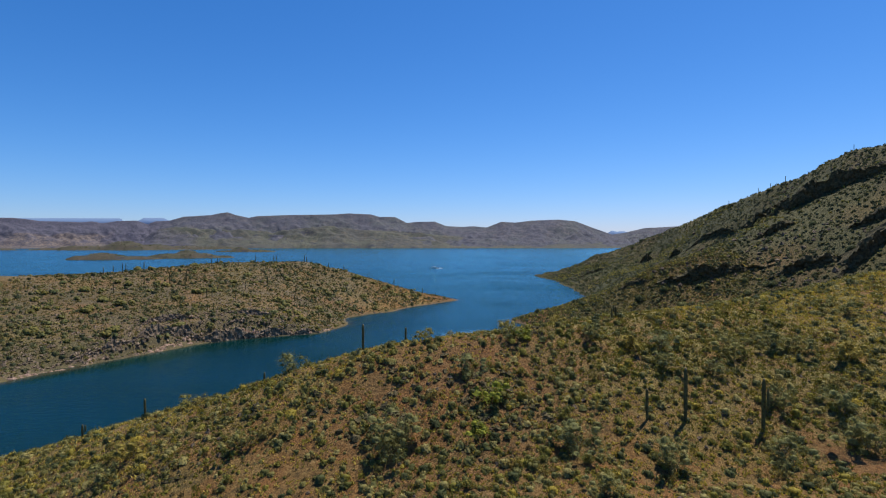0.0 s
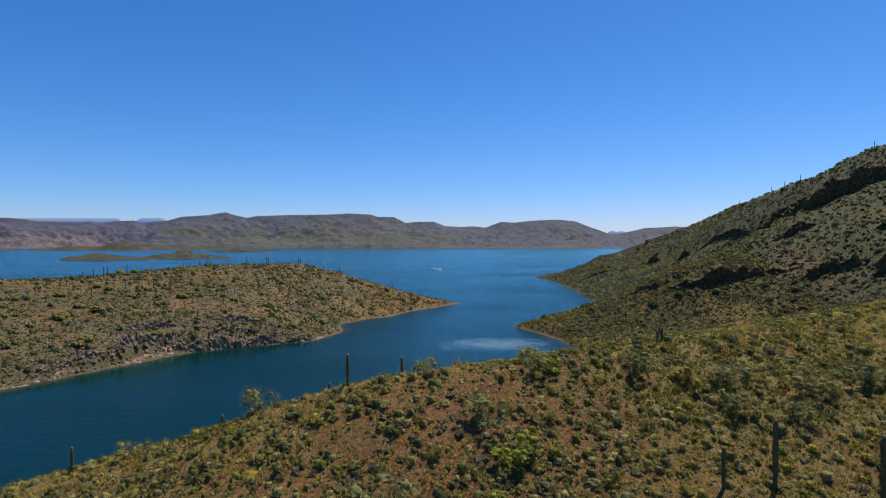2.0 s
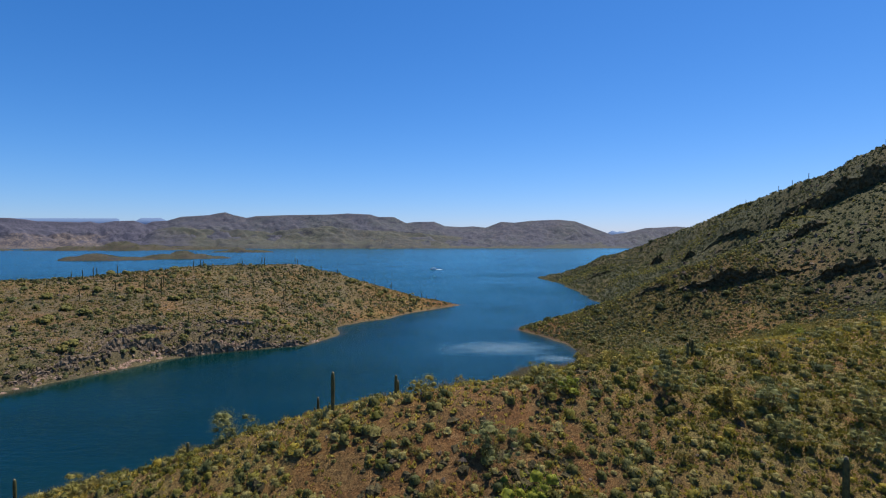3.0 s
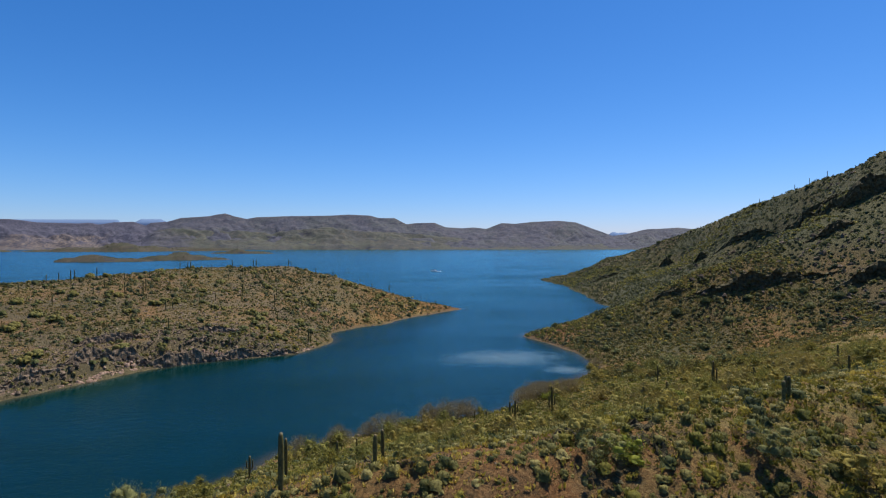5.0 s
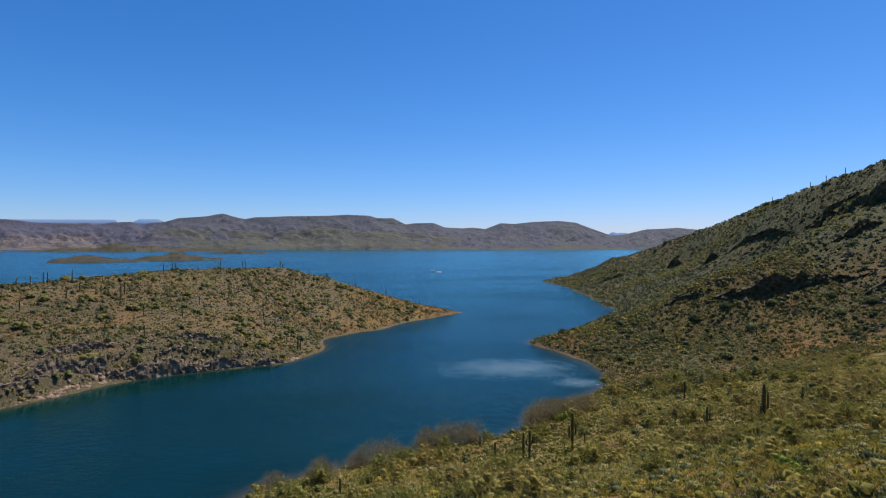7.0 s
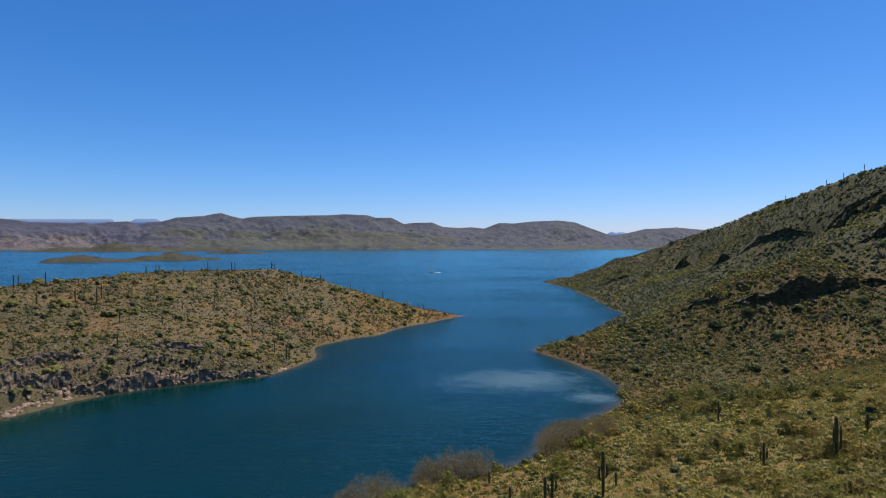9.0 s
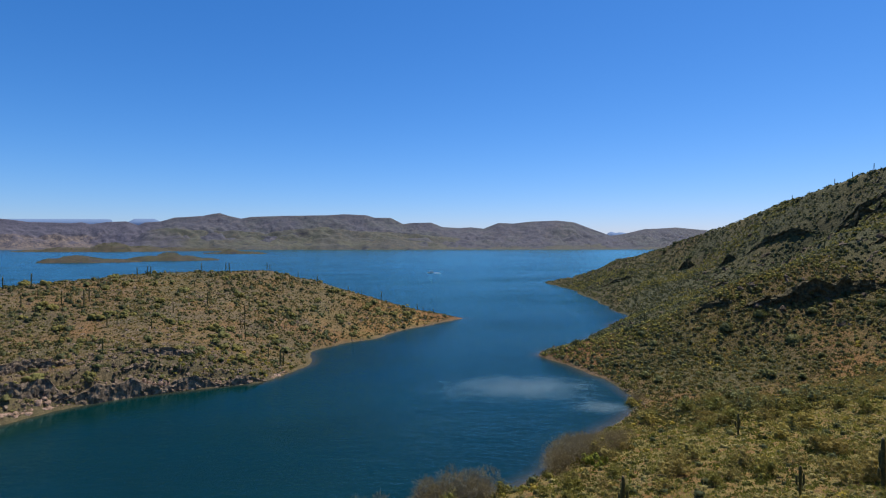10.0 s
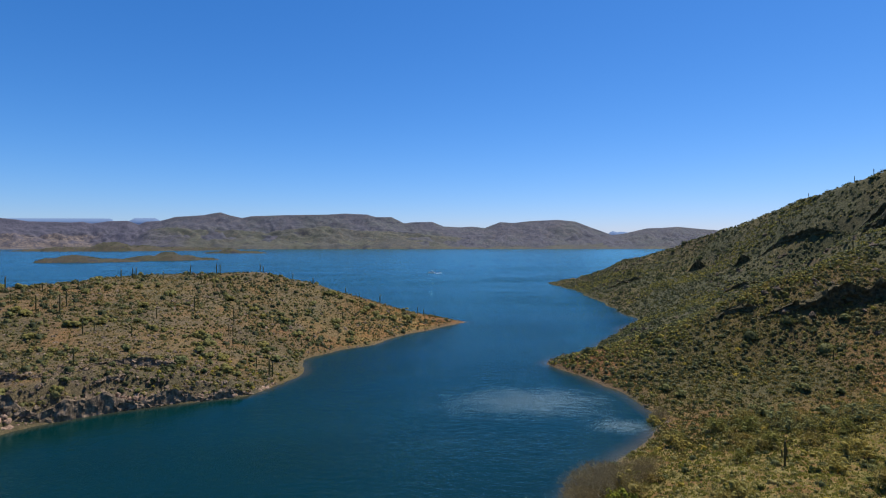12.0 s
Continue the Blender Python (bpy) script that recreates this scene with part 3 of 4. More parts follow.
def rock_and_haze(ob, bluff_too):
    """Mauve rock at the west end of the range, blued by haze put into its colour, with a tan bluff at its foot."""
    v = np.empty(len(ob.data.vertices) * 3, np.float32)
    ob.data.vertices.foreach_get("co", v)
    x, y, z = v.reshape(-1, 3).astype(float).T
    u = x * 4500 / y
    point_values(ob, "hazy_mauve", np.clip((-1750 - u) / 350 + 0.5 * fbm(x, y, 200, 3, 41), 0, 1))
    point_values(ob, "bluff", bluff_too * np.clip((-2350 - u) / 120, 0, 1) * np.clip((112 + 30 * fbm(x, y, 160, 3, 43) - z) / 14, 0, 1) * np.clip(0.8 + fbm(x, y, 90, 3, 45), 0, 1))


rock_and_haze(RANGES, 1.0)
rock_and_haze(FRONT_HILLS, 1.0)


def far_mesa(x, y):
    left = np.where((x > -3500) & (x < -2350), np.minimum(244, np.minimum(x + 3500, -2350 - x) * 2.2 + 40), 0)
    right = np.where((x > -2345) & (x < -2010), np.minimum(248, np.minimum(x + 2345, -2010 - x) * 0.5 + 205), 0)
    return np.maximum(left, right) * (1 - np.abs(y - 4760) / 130)


def far_peak(x, y):
    return np.clip(from_table([(1680, 0), (1760, 128), (1800, 142), (1840, 134), (1900, 146), (1960, 130), (2050, 0)], x) + 6 * fbm(x, y, 80, 3, 4), 0, 999) * (1 - np.abs(y - 4790) / 120)


sheet("backdrop_mesa", steps((-3600, -1800, 20)), steps((4630, 4890, 26)), far_mesa, FAR_HAZE, "flat-topped mesa on the horizon, pale blue with painted haze", "mesa")
sheet("backdrop_peak", steps((1600, 2150, 12)), steps((4670, 4910, 24)), far_peak, FAR_HAZE, "jagged peak on the horizon, pale blue with painted haze", "mountain")


def mound(name, x0, x1, y0, y1, top, humps, mat, label, step=6.0, seed=3):
    """A low island: humps are (x, y, rx, ry, height)."""
    def height(x, y):
        h = np.full(x.shape, -4.0)
        for hx, hy, rx, ry, hz in humps:
            d = np.hypot((x - hx) / rx, (y - hy) / ry) + 0.22 * fbm(x, y, 70, 3, seed)
            h = np.maximum(h, hz * (1 - np.clip(d, 0, 1.3) ** 1.8))
        return np.where(h > 0, h + 0.06 * top * fbm(x, y, 26, 3, seed + 5), np.maximum(h, -4))
    sheet(name, steps((x0, x1, step)), steps((y0, y1, step)), height, mat, label, "island", kind="structure")
    return height


ISLET = mound("island_low", -860, -420, 1180, 1560, 16, [(-705, 1290, 62, 40, 15), (-742, 1275, 34, 24, 9), (-640, 1310, 60, 22, 6), (-570, 1420, 44, 46, 20), (-606, 1400, 56, 36, 12), (-530, 1430, 40, 30, 12), (-500, 1440, 40, 22, 5)], LOWLAND,
      "low rocky island with sparse desert shrubs")
ISLET_FAR = mound("island_far", -860, -540, 2200, 2480, 16, [(-715, 2330, 60, 50, 19), (-650, 2320, 70, 36, 9), (-765, 2320, 50, 30, 7)], LOWLAND, "small far rocky island", seed=13)
HEADLAND = mound("headland", -2600, -900, 2600, 3900, 40, [(-1860, 2930, 100, 50, 11), (-1710, 2900, 150, 60, 22), (-1600, 2925, 130, 60, 22), (-1490, 2950, 170, 90, 46), (-1390, 3020, 150, 90, 30), (-1270, 3150, 160, 80, 20), (-1150, 3290, 180, 80, 16), (-2110, 2890, 120, 44, 10)],
      LOWLAND, "low green and tan headland across the lake", 18.0, 23)

# ---- plants ----
def unit(v):
    return v / np.maximum(np.linalg.norm(v, axis=-1, keepdims=True), 1e-9)


def clump(rng, leaves, size, flat=0.75, core=0.72, upright=0.3, ring_n=6, rings=((0.0, 1.0), (0.55, 0.83), (0.9, 0.4), (1.0, -0.1)), lumpy=0.28):
    """A rounded tuft of radius 1: a lumpy cushion and short leaf blades standing out of it, as triangles."""
    verts, faces = [(0, 0, rings[0][1] * core * flat)], []
    for q, (r, z) in enumerate(rings[1:]):
        for k in range(ring_n):
            a = 2 * math.pi * (k + 0.5 * (q % 2) + rng.random() * 0.35) / ring_n
            w = core * (1 - lumpy * 0.5 + lumpy * rng.random())
            verts.append((r * w * math.cos(a), r * w * math.sin(a), z * w * flat))
    faces += [(0, 1 + k, 1 + (k + 1) % ring_n) for k in range(ring_n)]
    for q in range(len(rings) - 2):
        for k in range(ring_n):
            a, b = 1 + q * ring_n + k, 1 + q * ring_n + (k + 1) % ring_n
            faces += [(a, a + ring_n, b + ring_n), (a, b + ring_n, b)]
    base = len(verts)
    d = unit(rng.normal(size=(leaves, 3)))
    d[:, 2] = np.abs(d[:, 2]) * 0.95 + 0.02
    at = d * (core * (0.8 + 0.4 * rng.random((leaves, 1)))) * np.array([1, 1, flat])
    out = unit(d + rng.normal(size=(leaves, 3)) * 0.45 + np.array([0, 0, upright]))
    side = unit(np.cross(out, rng.normal(size=(leaves, 3))))
    length = size * (0.7 + 0.7 * rng.random((leaves, 1)))
    p = np.stack([at - side * length * 0.32, at + side * length * 0.32, at + out * length * 1.25], 1)
    faces += [(base + 3 * i, base + 3 * i + 1, base + 3 * i + 2) for i in range(leaves)]
    return np.vstack([np.array(verts), p.reshape(-1, 3)]), np.array(faces)


def scatter(name, templates, x, y, radius, mat, label, category, rng, sink=0.06, tint=None, height=ground, soft=True):
    """Many small plants or stones, too many to count, joined into one object."""
    z = height(x, y)
    pick = rng.integers(0, len(templates), len(x))
    turn = rng.random(len(x)) * 2 * math.pi
    tall = 0.8 + 0.5 * rng.random(len(x))
    shade = rng.random(len(x)) if tint is None else tint
    vs, fs, ts, base = [], [], [], 0
    for k, (tv, tf) in enumerate(templates):
        i = np.where(pick == k)[0]
        if not len(i):
            continue
        c, s, r = np.cos(turn[i])[:, None], np.sin(turn[i])[:, None], radius[i][:, None]
        v = np.stack([(tv[:, 0] * c - tv[:, 1] * s) * r + x[i][:, None], (tv[:, 0] * s + tv[:, 1] * c) * r + y[i][:, None],
                      tv[:, 2] * r * tall[i][:, None] + (z[i] - sink * radius[i])[:, None]], -1)
        vs.append(v.reshape(-1, 3))
        fs.append((tf[None] + (base + np.arange(len(i)) * len(tv))[:, None, None]).reshape(-1, 3))
        ts.append(np.repeat(shade[i], len(tv)))
        base += len(i) * len(tv)
    ob = mesh_object(name, np.vstack(vs), np.vstack(fs), mat, smooth=soft)
    point_values(ob, "tint", np.concatenate(ts))
    return tagged(ob, label, category, kind="stuff")


def spread(rng, n, x0, x1, y0, y1, want, dry=0.15):
    """n random places in a stretch of the plan; want(x, y) is the chance to keep one."""
    x, y = rng.uniform(x0, x1, n), rng.uniform(y0, y1, n)
    keep = (rng.random(n) < want(x, y) * (1 - bare_track(x, y))) & (ground(x, y) > dry) & (sample(SHORE, x, y) > 0.3)
    return x[keep], y[keep]


def patchy(size, seed, low, high):
    return lambda x, y: np.clip((fbm(x, y, size, 3, seed) + 0.9) / 1.8, 0, 1) * (high - low) + low


rng = np.random.default_rng(7)
SMALL_CORE = ((0.0, 1.0), (0.78, 0.62), (1.0, -0.1))
TUFT_NEAR = [clump(rng, 27, 0.27, 0.9, 0.78, 0.6, 5, ((0.0, 1.0), (0.72, 0.72), (1.0, -0.05)), 0.6) for _ in range(14)]
TUFT_MID = [clump(rng, 20, 0.3, 0.9, 0.78, 0.6, 5, ((0.0, 1.0), (0.75, 0.7), (1.0, -0.05)), 0.6) for _ in range(12)]
TUFT_FAR = [clump(rng, 7, 0.36, 0.9, 0.88, 0.4, 4, ((0.0, 1.0), (0.8, 0.62), (1.0, -0.1)), 0.5) for _ in range(10)]
GRASS_NEAR = [clump(rng, 26, 0.5, 0.55, 0.45, 1.3, 5, SMALL_CORE) for _ in range(4)]


def sprig(rng, leaves):
    """A flat spray of leaves of radius 1, with no core."""
    at = np.concatenate([rng.normal(size=(leaves, 2)) * 0.5, 0.15 + 0.25 * rng.random((leaves, 1))], 1)
    out = unit(np.concatenate([rng.normal(size=(leaves, 2)) * 0.8, 0.7 + rng.random((leaves, 1))], 1))
    side = unit(np.cross(out, rng.normal(size=(leaves, 3))))
    p = np.stack([at - side * 0.3 - out * 0.3, at + side * 0.3 - out * 0.3, at + out * 0.55], 1)
    return p.reshape(-1, 3), np.arange(leaves * 3).reshape(-1, 3)


SPRIG = [sprig(rng, 6) for _ in range(8)]


# the near ridge
px_, py_ = spread(rng, 25500, -72, 80, 23, 98, lambda x, y: patchy(7, 101, 0.1, 0.95)(x, y) * np.clip((y - 26 + 6 * fbm(x, y, 14, 2, 193)) / 26, 0.04, 1))
scatter("bursage", TUFT_NEAR, px_, py_, 0.17 + 0.55 * rng.random(len(px_)) ** 2.4, BURSAGE, "grey-green bursage tufts covering the ridge", "shrubs", rng)
px_, py_ = spread(rng, 6800, -75, 82, 52, 104, patchy(11, 103, 0.02, 0.8))
scatter("brittlebush", TUFT_NEAR, px_, py_, 0.22 + 0.6 * rng.random(len(px_)) ** 2.2, BRITTLE, "yellow-flowering brittlebush tufts on the ridge", "shrubs", rng)
px_, py_ = spread(rng, 3800, -72, 80, 52, 100, patchy(9, 105, 0.05, 0.6))
scatter("dry_grass", GRASS_NEAR, px_, py_, 0.2 + 0.25 * rng.random(len(px_)), DRYGRASS, "tan dry grass tufts on reddish soil", "grass", rng)

def green_side(x, y):
    return np.clip(grass_cover(x, y) * 1.1 - 0.05, 0.12, 1)


def drifts(x, y, size, seed):
    """Tints that change in drifts, with some chance."""
    return np.clip(0.5 + 0.75 * fbm(x, y, size, 3, seed) + 0.22 * rng.normal(size=len(x)), 0, 1)


px_, py_ = spread(rng, 56000, -70, 80, 24, 108, lambda x, y: np.maximum(green_side(x, y), 0.35) * np.clip((y - 26 + 6 * fbm(x, y, 14, 2, 195)) / 26, 0.03, 1))
scatter("forbs", SPRIG, px_, py_, 0.18 + 0.25 * rng.random(len(px_)), FORB, "low yellow-green spring growth between the shrubs", "ground cover", rng, 0.0, drifts(px_, py_, 9, 171))
px_, py_ = spread(rng, 34000, -50, 110, 104, 212, lambda x, y: 0.8 * green_side(x, y))
scatter("forbs_slope", SPRIG, px_, py_, 0.24 + 0.28 * rng.random(len(px_)), FORB_SLOPE, "low yellow-green spring growth on the lakeside slope", "ground cover", rng, 0.0, drifts(px_, py_, 14, 173))
px_, py_ = spread(rng, 2600, -75, 82, 52, 104, patchy(13, 107, 0.1, 0.8))
scatter("dark_shrub", TUFT_NEAR, px_, py_, 0.3 + 0.55 * rng.random(len(px_)) ** 1.5, DARKBUSH, "small dark green shrubs among the tufts", "shrubs", rng)

# its far side, down to the water and the valley
px_, py_ = spread(rng, 13500, -50, 110, 100, 208, patchy(9, 111, 0.15, 1.0))
scatter("bursage_slope", TUFT_MID, px_, py_, 0.22 + 0.5 * rng.random(len(px_)) ** 2.2, BURSAGE, "pale grey-green tufts on the lakeside slope", "shrubs", rng)
px_, py_ = spread(rng, 6500, -70, 150, 100, 258, patchy(14, 113, 0.1, 0.9))
scatter("brittlebush_slope", TUFT_MID, px_, py_, 0.28 + 0.7 * rng.random(len(px_)) ** 2.2, BRITTLE, "yellow-green brittlebush on the lakeside slope", "shrubs", rng)
px_, py_ = spread(rng, 2600, -70, 150, 100, 258, patchy(14, 117, 0.0, 0.6))
scatter("dark_shrub_slope", TUFT_MID, px_, py_, 0.5 + 0.7 * rng.random(len(px_)) ** 1.5, DARKBUSH, "dark shrubs on the lakeside slope", "shrubs", rng)

# ---- stones ----
def stone(rng):
    """A blocky boulder of radius 1 with broken faces."""
    v, f = [], []
    for z, r in ((-0.5, 0.8), (0.1, 1.0), (0.55, 0.6)):
        for k in range(6):
            a = 2 * math.pi * (k + 0.6 * rng.random()) / 6
            w = r * (0.7 + 0.5 * rng.random())
            v.append((w * math.cos(a), w * math.sin(a), z + 0.25 * rng.normal()))
    v.append((0.1 * rng.normal(), 0.1 * rng.normal(), 0.75))
    for q in (0, 6):
        for k in range(6):
            a, b = q + k, q + (k + 1) % 6
            f += [(a, b, b + 6), (a, b + 6, a + 6)]
    f += [(12 + k, 12 + (k + 1) % 6, 18) for k in range(6)]
    return np.array(v), np.array(f)


STONES = [stone(rng) for _ in range(6)]
px_, py_ = spread(rng, 6800, 46, 150, 194, 264, patchy(12, 119, 0.4, 0.95), 0.15)
scatter("spur_shrubs", TUFT_MID, px_, py_, 0.3 + 0.55 * rng.random(len(px_)) ** 2, SPUR_LEAF, "small olive shrubs on reddish soil by the shore", "shrubs", rng)
px_, py_ = spread(rng, 15000, 40, 150, 186, 266, patchy(16, 183, 0.25, 1.0), 0.15)
scatter("spur_growth", SPRIG, px_, py_, 0.3 + 0.4 * rng.random(len(px_)), ISLE_FORB, "low olive-brown growth on the reddish spur", "ground cover", rng, 0.0, drifts(px_, py_, 14, 185))
# the big hill
def on_hill(x, y):
    crest = np.interp(y, [150, 240, 280, 305, 360, 410, 475, 555, 625], [330, 295, 264, 254, 242, 230, 215, 192, 147])
    return (x > 44) & ((y > 232) | (x > 130)) & (x < crest)


px_, py_ = spread(rng, 36000, 44, 265, 165, 640, lambda x, y: on_hill(x, y) * patchy(26, 121, 0.6, 1.0)(x, y))
scatter("hill_shrubs", TUFT_FAR, px_, py_, 0.45 + 0.75 * rng.random(len(px_)) ** 2, HILLBUSH, "dense dark green desert shrubs on the hillside", "shrubs", rng)
px_, py_ = spread(rng, 8000, 44, 260, 165, 640, lambda x, y: on_hill(x, y) * patchy(22, 125, 0.3, 1.0)(x, y))
scatter("hill_undergrowth", SPRIG, px_, py_, 0.55 + 0.6 * rng.random(len(px_)), HILLBUSH, "low olive undergrowth on the hillside", "ground cover", rng, 0.0)
SWATHES = [[(56, 268), (85, 265), (122, 264), (160, 276), (200, 294)], [(115, 352), (150, 352), (185, 330)], [(141, 560), (160, 520), (176, 480)], [(150, 420), (190, 400), (212, 392)]]


def swathe(x, y):
    """Bands of yellow-flowering growth down the hill."""
    near = np.full(len(x), 99.0)
    for line in SWATHES:
        for px, py in along([(a, b, 0) for a, b in line], 6.0)[:, :2]:
            near = np.minimum(near, np.hypot(x - px, y - py))
    return np.clip(1.35 - near / 11 + 0.6 * fbm(x, y, 16, 3, 187), 0.04, 1)


px_, py_ = spread(rng, 60000, 44, 270, 150, 640, lambda x, y: on_hill(x, y) * swathe(x, y))
scatter("hill_brittlebush", TUFT_FAR, px_, py_, 0.5 + 0.55 * rng.random(len(px_)) ** 1.5, HILL_GOLD, "yellow-green brittlebush swathes on the hillside", "shrubs", rng)
px_, py_ = spread(rng, 700, 50, 270, 215, 600, lambda x, y: on_hill(x, y) * patchy(30, 127, 0.0, 0.9)(x, y))
scatter("hill_bushes", [clump(rng, 90, 0.2, 0.85, 0.85, 0.3, 7, ((0.0, 1.0), (0.5, 0.88), (0.88, 0.5), (1.0, -0.05))) for _ in range(4)], px_, py_, 1.0 + 1.5 * rng.random(len(px_)) ** 2, DARKBUSH, "large dark bushes dotting the hillside", "bushes", rng)

# the far islands
for shape, nm, n, x0, x1, y0, y1, low in ((ISLET, "islet_shrubs", 5200, -800, -430, 1200, 1520, 0.9), (ISLET_FAR, "far_islet_shrubs", 1500, -850, -560, 2240, 2440, 1.2), (HEADLAND, "headland_shrubs", 9000, -2500, -900, 2700, 3400, 1.8)):
    px_, py_ = rng.uniform(x0, x1, n), rng.uniform(y0, y1, n)
    up = shape(px_, py_) > 1.0
    scatter(nm, TUFT_FAR, px_[up], py_[up], low * (0.8 + 1.1 * rng.random(up.sum()) ** 2), HILLBUSH, "dark desert shrubs on a low island across the water", "shrubs", rng, height=shape)


# the island
def on_isle(x, y):
    return (x < 30) & (y > 150 + np.clip(x + 100, 0, 200) * 0.3) & (y > 120)


px_, py_ = spread(rng, 22000, -175, 30, 150, 372, lambda x, y: on_isle(x, y) * patchy(20, 131, 0.2, 0.9)(x, y), 0.5)
scatter("island_shrubs", TUFT_FAR, px_, py_, 0.28 + 0.6 * rng.random(len(px_)) ** 2.4, ISLE_TUFT, "sparse grey-green tufts on the island", "shrubs", rng)
px_, py_ = spread(rng, 30000, -175, 30, 150, 372, lambda x, y: on_isle(x, y) * patchy(18, 137, 0.2, 1.0)(x, y), 0.5)
scatter("island_undergrowth", SPRIG, px_, py_, 0.32 + 0.4 * rng.random(len(px_)), ISLE_FORB, "low tan and olive growth between the island rocks", "ground cover", rng, 0.0, drifts(px_, py_, 20, 175))
px_, py_ = spread(rng, 10000, -170, 30, 150, 372, lambda x, y: on_isle(x, y) * patchy(15, 135, -0.1, 0.95)(x, y), 1.0)
scatter("island_stones", STONES, px_, py_, 0.25 + 0.8 * rng.random(len(px_)) ** 3, BLUFF, "broken pinkish-grey rocks strewn over the island", "stones", rng, 0.3, soft=False)
px_, py_ = spread(rng, 7500, -175, 30, 150, 372, lambda x, y: on_isle(x, y) * patchy(24, 133, 0.0, 0.8)(x, y), 0.7)
scatter("island_dark_shrubs", TUFT_MID, px_, py_, 0.5 + 1.1 * rng.random(len(px_)) ** 2.2, HILLBUSH, "olive and dark green shrubs on the island", "shrubs", rng)


px_, py_ = spread(rng, 11000, -140, -55, 165, 264, lambda x, y: on_isle(x, y) * np.clip((26 - sample(SHORE, x, y)) / 12, 0, 0.9) * patchy(9, 191, 0.1, 1.0)(x, y), 0.4)
scatter("bluff_rubble", STONES, px_, py_, 0.2 + 0.75 * rng.random(len(px_)) ** 2.5, BLUFF, "pinkish broken rock on the slope above the bluff", "stones", rng, 0.35, soft=False)
px_, py_ = spread(rng, 5000, -75, 82, 52, 120, patchy(10, 141, -0.15, 0.75))
scatter("ridge_stones", STONES, px_, py_, 0.08 + 0.35 * rng.random(len(px_)) ** 3, ROCK, "scattered grey-brown stones on the ridge", "stones", rng, 0.2, soft=False)

px_, py_ = spread(rng, 1500, -34, 14, 64, 82, patchy(6, 145, -1.0, 1.3))
scatter("ridge_boulders", STONES, px_, py_, 0.2 + 0.55 * rng.random(len(px_)) ** 2, CLIFF, "clusters of dark weathered boulders near the ridge crest", "boulders", rng, 0.3, soft=False)


def rocky_shore(x, y):
    sd = sample(SHORE, x, y)
    bluff = np.exp(-((sd - 5) / 5) ** 2) * ((x < -40) & (y > 165) & (y < 256))
    return np.maximum(bluff, 0.5 * np.exp(-(sd / 1.5) ** 2))


px_, py_ = spread(rng, 20000, -130, 60, 150, 380, rocky_shore, 0.05)
scatter("shore_boulders", STONES, px_, py_, 0.2 + 0.7 * rng.random(len(px_)) ** 3, BLUFF, "grey and pinkish boulders of the island bluff", "boulders", rng, 0.25, soft=False)
px_, py_ = spread(rng, 15000, 44, 265, 180, 640, lambda x, y: on_hill(x, y) * np.maximum(patchy(30, 143, -0.6, 0.55)(x, y), 0.4 * rocky_shore(x, y)), 0.05)
scatter("hill_boulders", STONES, px_, py_, 0.4 + 1.3 * rng.random(len(px_)) ** 2.5, ROCK, "dark rock outcrops and boulders on the hillside", "boulders", rng, 0.25, soft=False)


def cliff(line, tall, mat, label, seed, blocks=1.6, shelf=0.5):
    """A broken rock face along a line of (x, y): upright fractured blocks, taller in the middle, with a top that runs back into the slope."""
    pts = along([(a, b, 0.0) for a, b in line], 0.35)[:, :2]
    n, rows = len(pts), 13
    way = np.gradient(pts, axis=0)
    way = np.stack([np.convolve(np.pad(way[:, k], 10, mode="edge"), np.ones(21) / 21, "valid") for k in (0, 1)], 1)
    out = unit(np.stack([way[:, 1], -way[:, 0]], 1))
    s = np.arange(n) * 0.35
    ends = np.clip(np.minimum(s, s[-1] - s) / (0.4 * s[-1]), 0, 1)
    crest = tall * ends * np.clip(0.8 + 0.3 * fbm(s, s * 0 + seed, 6.0, 3, seed), 0.3, 1.1)
    v = np.zeros((rows, n, 3))
    for r in range(rows):
        k = r / 8.0
        bed = np.floor(k * 4 + 0.8 * fbm(s, s * 0, 9.0, 2, seed + 3))
        column = np.floor(s / blocks + 0.9 * fbm(s, s * 0 + r * 0.35, 4.0, 2, seed + 5) + 0.35 * r / 4)
        jut = 0.9 * hash2(column, bed, seed + 7) + 0.5 * hash2(np.floor(s / (blocks * 2.7)), bed * 0, seed + 9) + 0.25 * vnoise(s * 1.9, s * 0 + r, seed + 11)
        back = -jut * blocks * 0.42 + (shelf * k * crest * 0.5 if r < 9 else 0.5 * shelf * crest + (r - 8) * 0.32 * np.maximum(crest, 0.6))
        x, y = pts[:, 0] - out[:, 0] * back, pts[:, 1] - out[:, 1] * back
        foot = ground(pts[:, 0], pts[:, 1]) - 0.5
        z = foot + (crest + 0.5) * min(k, 1.0) + 0.22 * blocks * hash2(column, bed + 31, seed + 13) * (r > 0)
        if r > 8:
            z = z * (1 - (r - 8) / 4) + (ground(x, y) - 0.4) * (r - 8) / 4
        v[r] = np.stack([x, y, z], 1)
    i = (np.arange(rows - 1)[:, None] * n + np.arange(n - 1)[None, :]).ravel()
    ob = mesh_object("rock_outcrop", v.reshape(-1, 3), np.stack([i, i + 1, i + n + 1, i + n], 1), mat)
    return tagged(ob, label, "rock", "outcrops")


